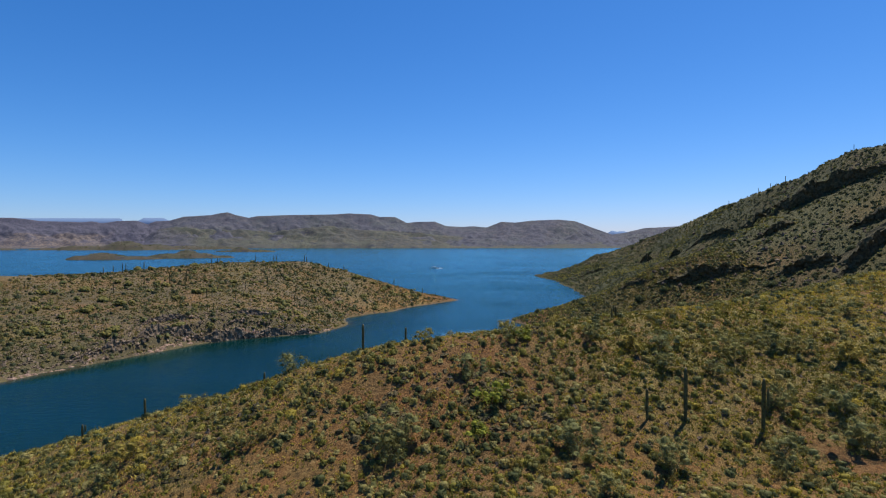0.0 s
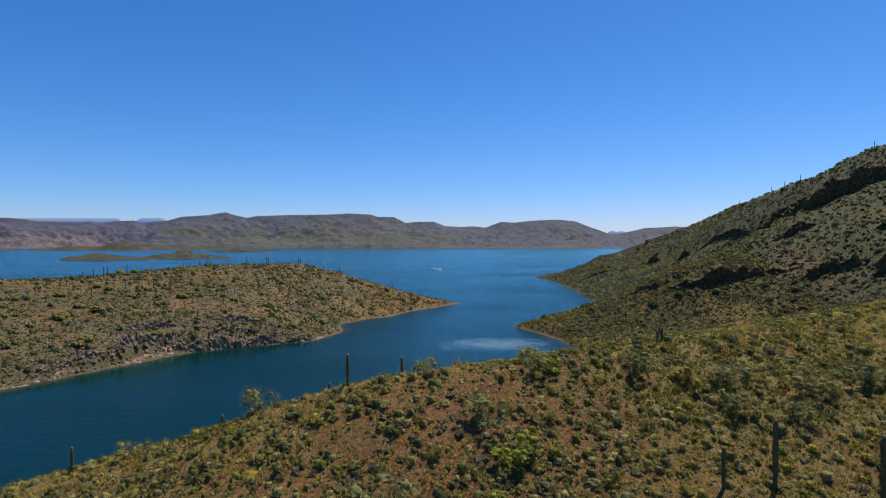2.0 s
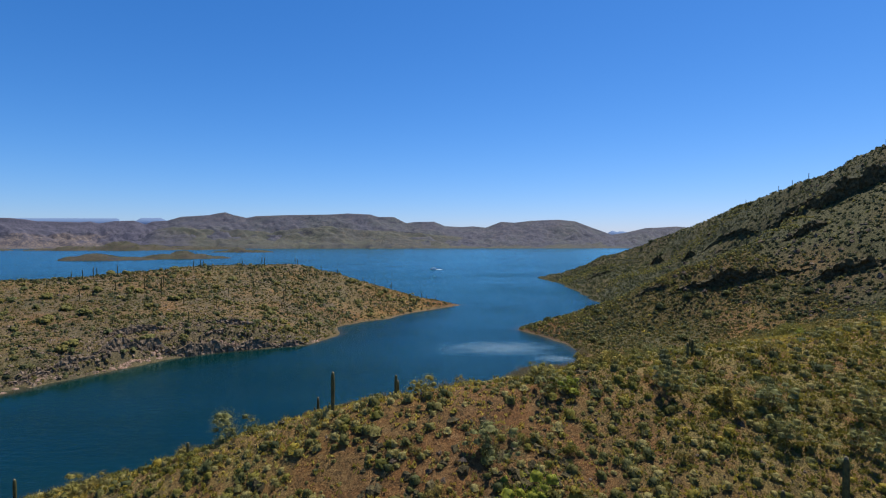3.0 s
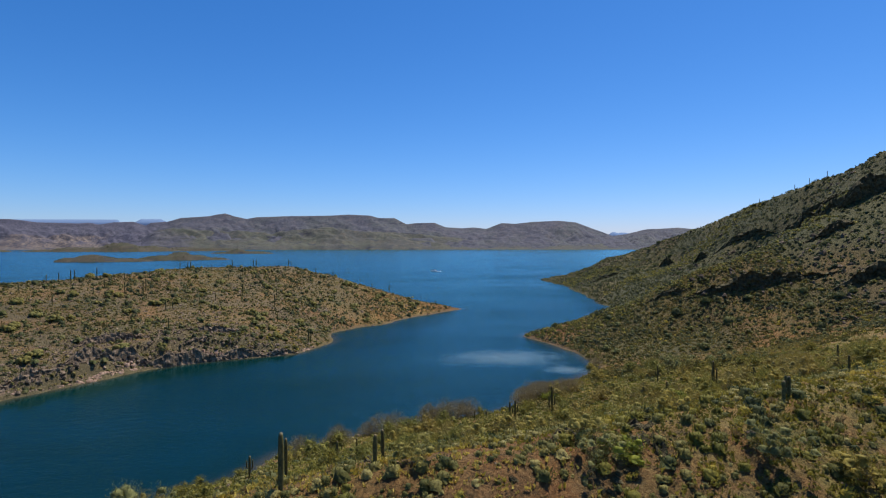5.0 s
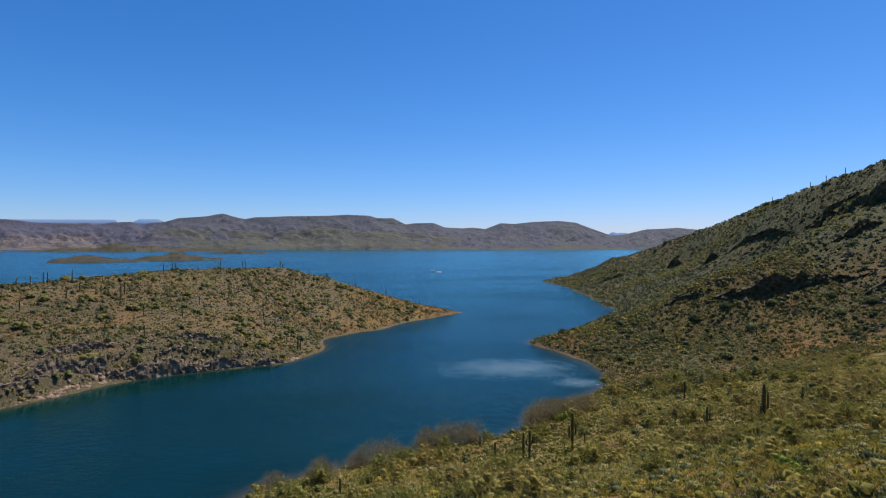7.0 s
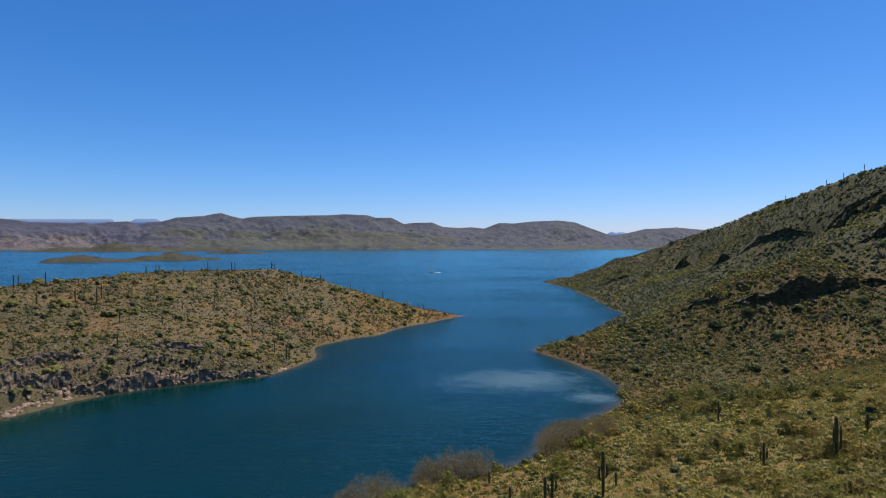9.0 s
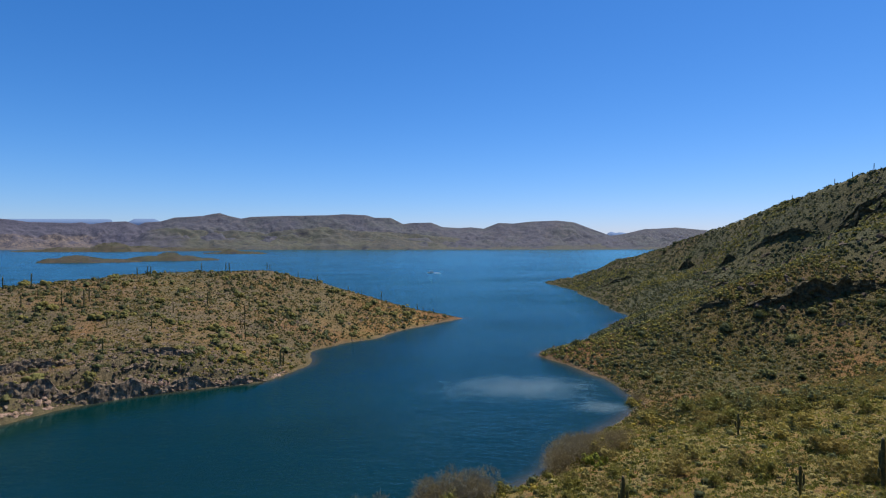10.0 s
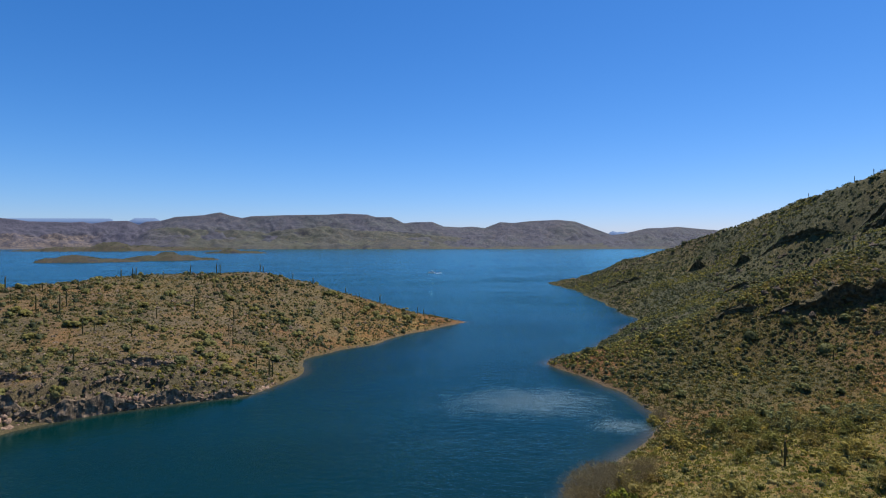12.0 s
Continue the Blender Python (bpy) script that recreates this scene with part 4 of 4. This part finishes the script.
for k, (line, tall) in enumerate((
        ([(102, 252), (118, 247), (136, 244), (156, 238)], 6.5), ([(146, 230), (160, 226), (176, 218)], 6.5), ([(160, 210), (184, 216), (208, 226)], 9.0), ([(186, 236), (198, 232), (210, 232)], 7.0),
        ([(178, 286), (198, 277), (216, 272), (238, 260)], 10.5), ([(170, 294), (180, 290), (190, 286)], 5.0), ([(186, 376), (196, 362), (206, 344)], 6.5), ([(177, 431), (181, 427), (186, 426)], 8.0),
        ([(178, 386), (186, 380)], 5.0), ([(160, 262), (172, 260), (184, 262)], 4.5), ([(192, 320), (204, 314), (216, 306)], 5.5), ([(150, 352), (162, 346), (172, 344)], 3.5), ([(146, 480), (154, 470), (160, 458)], 4.0),
        ([(92, 258), (102, 255), (110, 254)], 2.6))):
    cliff(line, tall, CLIFF, "dark broken rock outcrop on the hillside", 200 + 17 * k, 2.0, 0.25)
for k, (line, tall) in enumerate((([(-116, 176), (-108, 190), (-102, 200), (-96, 210)], 2.6), ([(-104, 200), (-96, 212), (-90, 218), (-80, 224)], 4.6), ([(-90, 217), (-80, 223), (-70, 230), (-62, 234)], 5.2),
                                  ([(-72, 229), (-62, 234.5), (-52, 238)], 3.6), ([(-56, 236), (-48, 240), (-43, 243)], 2.6), ([(-106, 214), (-98, 224), (-88, 231)], 3.0), ([(-84, 238), (-72, 244), (-62, 248)], 2.2))):
    cliff([(x + 1.4, y - 2.0) for x, y in line], tall, BLUFF, "cracked pinkish-grey rock face of the island bluff", 300 + 13 * k, 0.8, 0.5)


def waterline(x, y):
    sd = sample(SHORE, x, y)
    return ((x < -38) & (y > 165) & (y < 256)) * np.exp(-((sd - 1.2) / 0.9) ** 2) * np.clip(0.75 + fbm(x, y, 9, 2, 181), 0, 1)


px_, py_ = spread(rng, 34000, -125, -38, 165, 256, waterline, 0.0)
scatter("shore_ledge", [(v * np.where(v[:, 2:] < 0, (1.2, 1.2, 3.0), (1.1, 1.1, 0.55)), f) for v, f in STONES], px_, py_, 0.25 + 0.75 * rng.random(len(px_)) ** 2.5, LEDGE, "pale pink flat ledge rocks along the waterline", "rocks", rng, 0.25)


# ---- saguaros ----
def saguaro_column(path, radii, ribs=11):
    """A ribbed column along a path of points."""
    v, f = [], []
    n = ribs * 2
    for (x, y, z), r in zip(path, radii):
        for k in range(n):
            a = 2 * math.pi * k / n
            w = r * (1.0 if k % 2 else 0.8)
            v.append((x + w * math.cos(a), y + w * math.sin(a), z))
    for q in range(len(path) - 1):
        for k in range(n):
            a, b = q * n + k, q * n + (k + 1) % n
            f += [(a, b, b + n), (a, b + n, a + n)]
    v.append((path[-1][0], path[-1][1], path[-1][2] + radii[-1] * 0.6))
    f += [((len(path) - 1) * n + k, (len(path) - 1) * n + (k + 1) % n, len(v) - 1) for k in range(n)]
    return v, f


STANDS = []


def saguaro(x, y, height, arms=(), label="tall ribbed saguaro cactus on the desert slope", group="saguaros", turn=0.0):
    """arms: (height share, direction in degrees, length)."""
    base = tagged(new("saguaro_cactus"), label, "cactus", group)
    STANDS.append((x, y))
    base.location = (x, y, float(ground(np.array([x]), np.array([y]))[0]) - 0.12)
    base.rotation_euler = (0, 0, turn)
    r = 0.10 + 0.018 * height
    lean = 0.012 * height * math.sin(x * 7.0 + y)
    zs = [0.0, 0.12, 0.35, 0.6, 0.8, 0.93, 0.98, 1.0]
    rs = [0.78, 0.85, 0.98, 1.04, 1.0, 0.9, 0.65, 0.35]
    mesh_object("trunk", *saguaro_column([(lean * k * k, 0, k * height) for k in zs], [r * k for k in rs]), CACTUS, base, smooth=True)
    cap = [(lean, 0, height * 0.975), (lean, 0, height + r * 0.1), (lean, 0, height + r * 0.28)]
    mesh_object("crown", *saguaro_column(cap, [r * 0.72, r * 0.55, r * 0.2], 6), CACTUS_TOP, base, "pale woolly tip", smooth=True)
    for share, way, length in arms:
        c, s, z0 = math.cos(radians(way)), math.sin(radians(way)), share * height
        reach = r * 2.6
        path = [(0, 0, z0), (c * reach * 0.5, s * reach * 0.5, z0 + 0.03), (c * reach * 0.9, s * reach * 0.9, z0 + 0.2), (c * reach, s * reach, z0 + 0.45),
                (c * reach, s * reach, z0 + 0.45 + length * 0.6), (c * reach, s * reach, z0 + 0.45 + length)]
        mesh_object("arm", *saguaro_column(path, [r * 0.5, r * 0.6, r * 0.68, r * 0.7, r * 0.66, r * 0.4], 8), CACTUS, base, smooth=True)
    return base


saguaro(21.3, 64.3, 3.4)
saguaro(25.4, 64.0, 5.8)
saguaro(32.8, 62.1, 5.5, [(0.42, -70, 1.9), (0.72, 60, 0.7)], "saguaro cactus with one long arm beside a bush")
saguaro(-10.1, 77.2, 3.6)
saguaro(-4.7, 78.4, 2.2)
saguaro(-38.6, 80.3, 2.7)
saguaro(-47.6, 82.2, 1.8, [(0.4, 20, 0.5)])
saguaro(-22.8, 78.4, 1.3)
saguaro(24.2, 82.4, 1.6)
for x, y, h, arms in ((-12.1, 116.6, 2.9, ()), (-11.3, 134.0, 2.2, ()), (-4.7, 87.7, 2.7, ()), (-24.0, 118.8, 3.0, ((0.4, 10, 0.9), (0.45, 170, 0.6))), (10.7, 156.8, 2.2, ()),
                      (10.9, 140.8, 2.8, ()), (14.5, 137.6, 4.3, ()), (15.6, 138.5, 4.4, ((0.5, 0, 0.9), (0.45, 180, 0.6))), (22.6, 140.5, 5.9, ((0.42, 10, 1.3), (0.36, 190, 1.5), (0.5, 90, 0.8))),
                      (25.8, 144.5, 2.0, ()), (58.4, 176.0, 4.1, ((0.4, 20, 1.0), (0.35, 170, 0.8))), (50.3, 137.0, 6.4, ((0.36, 0, 2.4), (0.3, 185, 0.8), (0.45, 80, 1.6))),
                      (43.8, 141.0, 3.9, ((0.4, 0, 1.0), (0.4, 180, 0.8))), (66.7, 151.0, 2.9, ((0.4, 20, 0.7), (0.35, 190, 0.6))), (68.1, 131.0, 3.5, ()), (50.7, 108.0, 2.1, ()), (25.0, 83.0, 1.7, ((0.5, 200, 0.5),)),
                      (-44.0, 118.0, 1.4, ()), (-15.7, 103.3, 4.6, ((0.5, 185, 0.6),))):
    saguaro(x, y, h, arms, "saguaro cactus with upturned arms among shrubs" if arms else "single saguaro column among shrubs", "saguaros on the lakeside slope")
for x, y, h in ((-121, 300, 3.2), (-114, 325, 4.4), (-114.4, 316.7, 4.8), (-112.9, 325.6, 4.4), (-104, 330, 3.6), (-118.7, 273.8, 5.2), (-111.4, 273.8, 6.4), (-96.2, 259.3, 4.6), (-95.6, 264.2, 3.0),
                (-85, 236, 4.4), (-97.8, 342.7, 4.4), (-88, 347, 4.8), (-87, 349, 4.6), (-89, 331.6, 3.8), (-92.4, 320.2, 3.0), (-79.2, 298.3, 5.6), (-65.8, 307, 4.6), (-63.5, 293.2, 5.8), (-62.2, 283.6, 3.4), (-61, 284.1, 3.3)):
    saguaro(x, y, h, ((0.45, 40 * (x % 9), 0.8),) if h > 4.7 else (), "saguaro cactus on the dry island slope", "saguaros on the island")
for x, y, h in ((-57.1, 271.8, 3.5), (-53, 270.5, 2.7), (-45.8, 257.5, 3.6), (-41.2, 253.7, 5.3), (-40.4, 254.4, 4.4), (-39.5, 292.1, 3.0), (-57, 362, 3.4), (-46.9, 359.4, 4.3), (-72, 360, 4.4), (-70.8, 361, 3.6),
                (-32, 364, 3.4), (-86.3, 284.2, 3.8), (-85, 264.6, 3.5), (-128, 276.4, 3.2), (-126.6, 289.4, 3.4), (-29.4, 330.6, 3.4), (-24.9, 363, 3.2), (-15, 363, 5.0), (3.5, 363, 4.0), (6.5, 363, 3.2), (12, 363, 2.8)):
    saguaro(x, y, h, ((0.45, 40 * (y % 9), 0.7),) if h > 4.2 else (), "saguaro cactus on the dry island slope", "saguaros on the island")
for x, y, h in ((-148.7, 257.1, 4.0), (-148.2, 272, 3.6), (-145.8, 276, 4.0), (-143, 279, 4.8), (-141.7, 279.5, 4.6), (-135.8, 285, 5.2), (-127.1, 266.8, 4.2), (-113.7, 281, 5.4), (-162, 240, 3.5), (-132, 250, 4.0), (-108, 228, 3.2)):
    saguaro(x, y, h, (), "slender saguaro cactus near the island crest", "saguaros on the island")
for x, y, h in ((231, 364, 3.6), (233.5, 355, 3.2), (236.5, 345, 4.2), (246, 302, 3.8), (88.7, 283.1, 3.2), (110.2, 229.6, 3.0), (226, 390, 3.0), (150, 270, 3.5)):
    saguaro(x, y, h, (), "saguaro cactus standing on the hillside", "saguaros on the hill")


# ---- larger shrubs ----
def stems(rng, n, spread_out, tall, thick, forks):
    """Bare branching stems as thin three-sided tapered sticks."""
    v, f = [], []

    def stick(a, b, r0, r1):
        d = unit((b - a)[None])[0]
        s = unit(np.cross(d, (0.3, 0.9, 0.2))[None])[0]
        u = np.cross(d, s)
        base = len(v)
        for p, r in ((a, r0), (b, r1)):
            for k in range(3):
                v.append(p + r * (math.cos(2.094 * k) * s + math.sin(2.094 * k) * u))
        for k in range(3):
            q = (k + 1) % 3
            f.extend([(base + k, base + q, base + 3 + q), (base + k, base + 3 + q, base + 3 + k)])

    for _ in range(n):
        a = rng.random() * 2 * math.pi
        lean = spread_out * (0.3 + 0.7 * rng.random())
        end = np.array([lean * math.cos(a), lean * math.sin(a), tall * (0.5 + 0.3 * rng.random())])
        start = np.array([0.06 * math.cos(a), 0.06 * math.sin(a), -0.1])
        stick(start, end, thick, thick * 0.6)
        for _ in range(forks):
            k = 0.4 + 0.6 * rng.random()
            p = start + (end - start) * k
            tip = p + np.array([0.4 * rng.normal(), 0.4 * rng.normal(), 0.25 + 0.35 * rng.random()]) * tall * 0.55
            stick(p, tip, thick * 0.5, thick * 0.15)
            if forks > 3:
                stick(p + (tip - p) * 0.5, p + (tip - p) * 0.5 + 0.22 * tall * rng.normal(size=3), thick * 0.3, thick * 0.1)
    return np.array(v), np.array(f)


def foliage(rng, lobes, leaves, size, wide, tall, bottom, core=0.55, blade=0.3, loose=0.42):
    """Leaf blades in uneven lobes round the stems, for a bush of height 1."""
    c = np.stack([rng.normal(size=lobes) * wide * loose, rng.normal(size=lobes) * wide * loose, bottom + (tall - bottom) * rng.random(lobes)], 1)
    r = wide * (0.25 + 0.28 * rng.random(lobes))
    i = rng.integers(0, lobes, leaves)
    d = unit(rng.normal(size=(leaves, 3)))
    at = c[i] + d * r[i][:, None] * (0.45 + 0.55 * rng.random((leaves, 1))) * np.array([1, 1, 0.8])
    at[:, 2] = np.maximum(at[:, 2], 0.03)
    at[:, :2] *= 1 - 0.35 * np.clip(at[:, 2:] - 0.45, 0, 1)
    out = unit(d + 0.6 * rng.normal(size=(leaves, 3)) + np.array([0, 0, 0.5]))
    side = unit(np.cross(out, rng.normal(size=(leaves, 3))))
    length = size * (0.6 + 0.8 * rng.random((leaves, 1)))
    p = np.stack([at - side * length * blade, at + side * length * blade, at + out * length * 1.5], 1)
    v, f = [p.reshape(-1, 3)], [np.arange(leaves * 3).reshape(-1, 3)]
    base = leaves * 3
    for q in range(lobes if core else 0):
        cv, cf = clump(rng, 4, 0.3, 0.85, 1.0, 0.3, 5, SMALL_CORE, 0.6)
        cv = cv * r[q] * core + c[q]
        cv[:, 2] = np.maximum(cv[:, 2], 0.02)
        v.append(cv)
        f.append(cf + base)
        base += len(cv)
    return np.vstack(v), np.vstack(f)


def shrub_kind(name, label, category, group, leaf, rng, lobes, leaves, size, wide, tall, bottom, n_stems, forks, thick, core=0.55, blade=0.3, loose=0.42):
    """Three shapes of one kind of bush, height 1; the first copies stand where they are asked for."""
    kinds = []
    for _ in range(3):
        base = tagged(new(name), label, category, group)
        if leaves:
            mesh_object("foliage", *foliage(rng, lobes, leaves, size, wide, tall, bottom, core, blade, loose), leaf, base, smooth=True)
        mesh_object("trunk", *stems(rng, n_stems, wide * 0.5, tall, thick, forks), TWIG, base, "grey-brown branching trunk")
        kinds.append(base)
    return kinds


USED = {}


def plant(kinds, x, y, height):
    """Puts one bush on the ground; the first of each shape is the bush itself."""
    k = int(abs(x * 13.7 + y * 7.3)) % len(kinds)
    z = float(ground(np.array([x]), np.array([y]))[0]) - 0.05 * height
    turn = (x * 3.1 + y * 1.7) % 6.28
    m = Matrix.Translation((x, y, z)) @ Matrix.Rotation(turn, 4, "Z")
    ob = kinds[k]
    if ob.name in USED:
        ob = copy_thing(ob, m)
    else:
        USED[ob.name] = True
        ob.matrix_basis = m
    s = height * (0.92 + 0.16 * ((x * 5.3) % 1))
    ob.scale = (s, s * (0.9 + 0.2 * ((y * 3.7) % 1)), height)
    return ob


rng = np.random.default_rng(23)
CREOSOTE = shrub_kind("creosote_bush", "rounded dark green creosote bush on dry soil", "bush", "creosote bushes", DARK_LEAF, rng, 18, 2300, 0.04, 0.8, 0.84, 0.16, 9, 3, 0.012, 0.4, 0.15)
PALO = shrub_kind("palo_verde", "airy olive-yellow palo verde bush among tufts", "bush", "palo verde bushes", OLIVE_LEAF, rng, 18, 1700, 0.055, 0.95, 0.8, 0.2, 8, 4, 0.012, 0.45, 0.15)
FRESH = shrub_kind("green_bush", "fresh bright green leafy bush", "bush", "green bushes", BRIGHT_LEAF, rng, 12, 900, 0.05, 0.85, 0.75, 0.1, 6, 2, 0.012)
PALO_MID = shrub_kind("soft_bush", "soft rounded olive bush on the lakeside slope", "bush", "bushes on the lakeside slope", OLIVE_SOFT, rng, 12, 1000, 0.11, 0.8, 0.72, 0.16, 9, 3, 0.01, 0.42, 0.07, 0.34)
OCHRE = shrub_kind("dry_bush", "soft ochre-brown dry bush on the lakeside slope", "bush", "bushes on the lakeside slope", OCHRE_LEAF, rng, 12, 1000, 0.11, 0.95, 0.7, 0.12, 9, 3, 0.01, 0.42, 0.07, 0.34)
CREOSOTE_FAR = shrub_kind("desert_bush", "rounded dark green bush on the far slope", "bush", "bushes on the far slopes", ISLE_LEAF, rng, 5, 170, 0.09, 0.95, 0.45, 0.12, 3, 1, 0.012, 0.9, 0.2, 0.2)
PALO_FAR = shrub_kind("olive_bush", "rounded olive-yellow bush on the dry slope", "bush", "bushes on the far slopes", FAR_OLIVE, rng, 5, 170, 0.09, 1.1, 0.42, 0.1, 3, 1, 0.012, 0.9, 0.2, 0.22)
BARE = shrub_kind("leafless_shrub", "leafless grey-brown shrub at the water's edge", "bush", "bare shrubs by the shore", TWIG, rng, 14, 3200, 0.1, 1.0, 0.7, 0.12, 18, 6, 0.01, 0.0, 0.06, 0.32)

for x, y, h in ((-5.1, 63.3, 3.9), (-19.6, 79.6, 2.8), (20.6, 57.7, 3.4), (32.0, 57.6, 3.1), (42.1, 63.0, 2.7), (41.2, 58.1, 3.4), (36.8, 64.9, 2.8), (36.2, 73.4, 3.2), (44.7, 73.5, 2.4), (42.2, 74.6, 2.5), (32.2, 70.2, 2.1), (27.9, 75.4, 2.5),
                (19.5, 77.0, 2.3), (-6.4, 61.8, 2.6), (2.8, 70.9, 2.7), (12.4, 60.7, 3.3), (13.0, 54.2, 2.0), (-37.1, 67.6, 2.4), (56.3, 79.3, 2.2), (26.6, 71.5, 2.1), (-21.8, 66.2, 2.1), (8.6, 77.1, 2.0), (50.6, 64.6, 2.8),
                (73.4, 198.3, 4.6), (78.1, 212.5, 3.6), (75.3, 191.7, 3.2), (87.2, 195.0, 4.2), (71.5, 208.4, 3.0)):
    plant(CREOSOTE, x, y, h)
for x, y, h in ((-32.5, 79.2, 1.6), (-2.0, 78.2, 1.6), (8.6, 79.8, 1.7), (49.2, 70.7, 2.5), (24.4, 75.6, 2.0), (-35.3, 70.5, 2.2),
                (-22.9, 139.2, 2.5), (5.6, 114.6, 3.0), (8.3, 101.9, 2.4), (25.8, 116.4, 2.6), (40.4, 136.5, 2.4), (71.5, 177.6, 3.3), (42.3, 117.9, 2.7), (40.0, 106.1, 2.2), (17.0, 84.4, 1.6), (27.3, 102.8, 2.0),
                (-4.1, 134.6, 2.8), (9.2, 94.9, 1.6), (64.8, 142.6, 2.8), (43.6, 165.3, 2.9), (62.7, 171.7, 3.1), (53.5, 211.0, 2.6), (50.5, 194.7, 2.8)):
    plant(PALO, x, y, h)
for x, y, h in ((4.6, 67.2, 2.6), (3.2, 63.3, 1.6), (10.8, 77.0, 1.6), (36.0, 181.0, 2.0), (29.5, 172.5, 2.4), (31.0, 170.8, 1.7), (46.0, 96.0, 1.5), (22.0, 92.0, 1.4)):
    plant(FRESH, x, y, h)
for x, y, h in ((6.9, 165.0, 3.8), (1.2, 162.8, 3.3), (-5.7, 156.2, 2.8), (-10.1, 153.5, 2.7), (-16.1, 146.3, 2.9), (28.6, 175.7, 3.6), (36.7, 180.7, 2.8), (23.9, 171.5, 3.3), (33.0, 178.9, 3.1), (30.9, 182.0, 3.4),
                (27.7, 180.6, 3.0), (-22.0, 143.0, 2.6), (3.8, 165.5, 3.0), (9.5, 163.0, 2.6), (56.0, 214.0, 2.4)):
    plant(BARE, x, y, h * 1.3)
# the rest stand at random
for kinds, n, x0, x1, y0, y1, low, high, seed in ((PALO_MID, 70, -60, 75, 54, 100, 0.7, 1.7, 1), (OCHRE, 80, -60, 75, 54, 100, 0.6, 1.5, 2), (PALO_MID, 40, -45, 80, 100, 150, 1.2, 2.7, 3), (PALO_MID, 130, -45, 105, 105, 210, 1.6, 4.4, 8), (OCHRE, 130, -40, 90, 108, 205, 1.6, 4.2, 9),
                                                  (PALO, 30, -30, 90, 104, 200, 1.2, 2.4, 4), (CREOSOTE_FAR, 60, 60, 140, 206, 250, 1.2, 2.8, 5), (CREOSOTE_FAR, 260, -165, 20, 190, 368, 1.1, 3.0, 6), (PALO_FAR, 400, -165, 20, 190, 368, 1.1, 3.4, 7)):
    r2 = np.random.default_rng(seed)
    for x, y in zip(*spread(r2, n, x0, x1, y0, y1, lambda x, y: np.ones(len(x)), 1.0)):
        if min(math.hypot(x - a, y - b) for a, b in STANDS) > 5.0:
            plant(kinds, float(x), float(y), float(low + (high - low) * r2.random() ** 1.6))


# ---- the boat ----
def boat(x, y, heading):
    base = tagged(new("motor_boat"), "white motor boat with a canopy on the lake", "boat")
    base.location, base.rotation_euler, base.scale = (x, y, 0), (0, 0, heading), (1.25, 1.25, 1.25)
    bm = bmesh.new()
    rows = []
    for along_, wide, keel in ((-3.2, 1.15, -0.25), (-1.0, 1.25, -0.35), (1.2, 1.15, -0.35), (2.6, 0.7, -0.2), (3.5, 0.05, 0.25)):
        rows.append([bm.verts.new((along_, s * wide * k, z)) for s, k, z in ((-1, 1, 0.75), (-1, 0.75, 0.05), (0, 0, keel), (1, 0.75, 0.05), (1, 1, 0.75))])
    for a, b in zip(rows, rows[1:]):
        for k in range(4):
            bm.faces.new((a[k], b[k], b[k + 1], a[k + 1]))
        bm.faces.new((a[4], b[4], b[0], a[0]))
    bm.faces.new(rows[0])
    for nm, bm_, mat, lab in (("hull", bm, WHITE, ""),):
        me = bpy.data.meshes.new(nm)
        bm_.to_mesh(me)
        bm_.free()
        me.materials.append(mat)
        new(nm, me).parent = base
    for nm, size, at, mat, lab in (("canopy", (2.6, 2.1, 0.12), (-0.6, 0, 2.25), WHITE, "white canopy"), ("console", (0.7, 0.8, 0.6), (0.3, 0, 1.0), DARKBLUE, "dark helm console"),
                                   ("outboard_motor", (0.5, 0.45, 1.0), (-3.4, 0, 0.7), DARKBLUE, "dark outboard motor")):
        bm = bmesh.new()
        bmesh.ops.create_cube(bm, size=1, matrix=Matrix.Translation(at) @ Matrix.Diagonal((*size, 1)))
        bmesh.ops.bevel(bm, geom=bm.edges[:], offset=0.05, segments=2, affect="EDGES")
        me = bpy.data.meshes.new(nm)
        bm.to_mesh(me)
        bm.free()
        me.materials.append(mat)
        tagged(new(nm, me), lab).parent = base
    for px, py in ((-1.7, -0.95), (-1.7, 0.95), (0.6, -0.95), (0.6, 0.95)):
        mesh_object("canopy_pole", *saguaro_column([(px, py, 0.7), (px, py, 2.2)], [0.03, 0.03], 4), WHITE, base)


boat(30, 824, 2.9)


def wake(name, x, y, heading, length, spread_, label):
    """Two thin curls of foam behind a boat, lying on the water."""
    base = tagged(new(name), label, "wake")
    base.location, base.rotation_euler = (x, y, 0.03), (0, 0, heading)
    for side in (-1, 1):
        v, f = [], []
        for k in range(15):
            u = k / 14
            cx, cy, w = -length * u, side * (0.6 + spread_ * u), 0.55 * (1 - 0.7 * u) + 0.1 * math.sin(k * 2.7)
            v += [(cx, cy - w, 0.0), (cx, cy + w, 0.0), (cx, cy, 0.14)]
        for k in range(14):
            a = 3 * k
            f += [(a, a + 3, a + 5), (a, a + 5, a + 2), (a + 2, a + 5, a + 4), (a + 2, a + 4, a + 1)]
        mesh_object("foam_trail", v, f, FOAM, base)


wake("boat_wake", 33, 823, 2.9, 10, 1.6, "white foam wake trailing behind the boat")
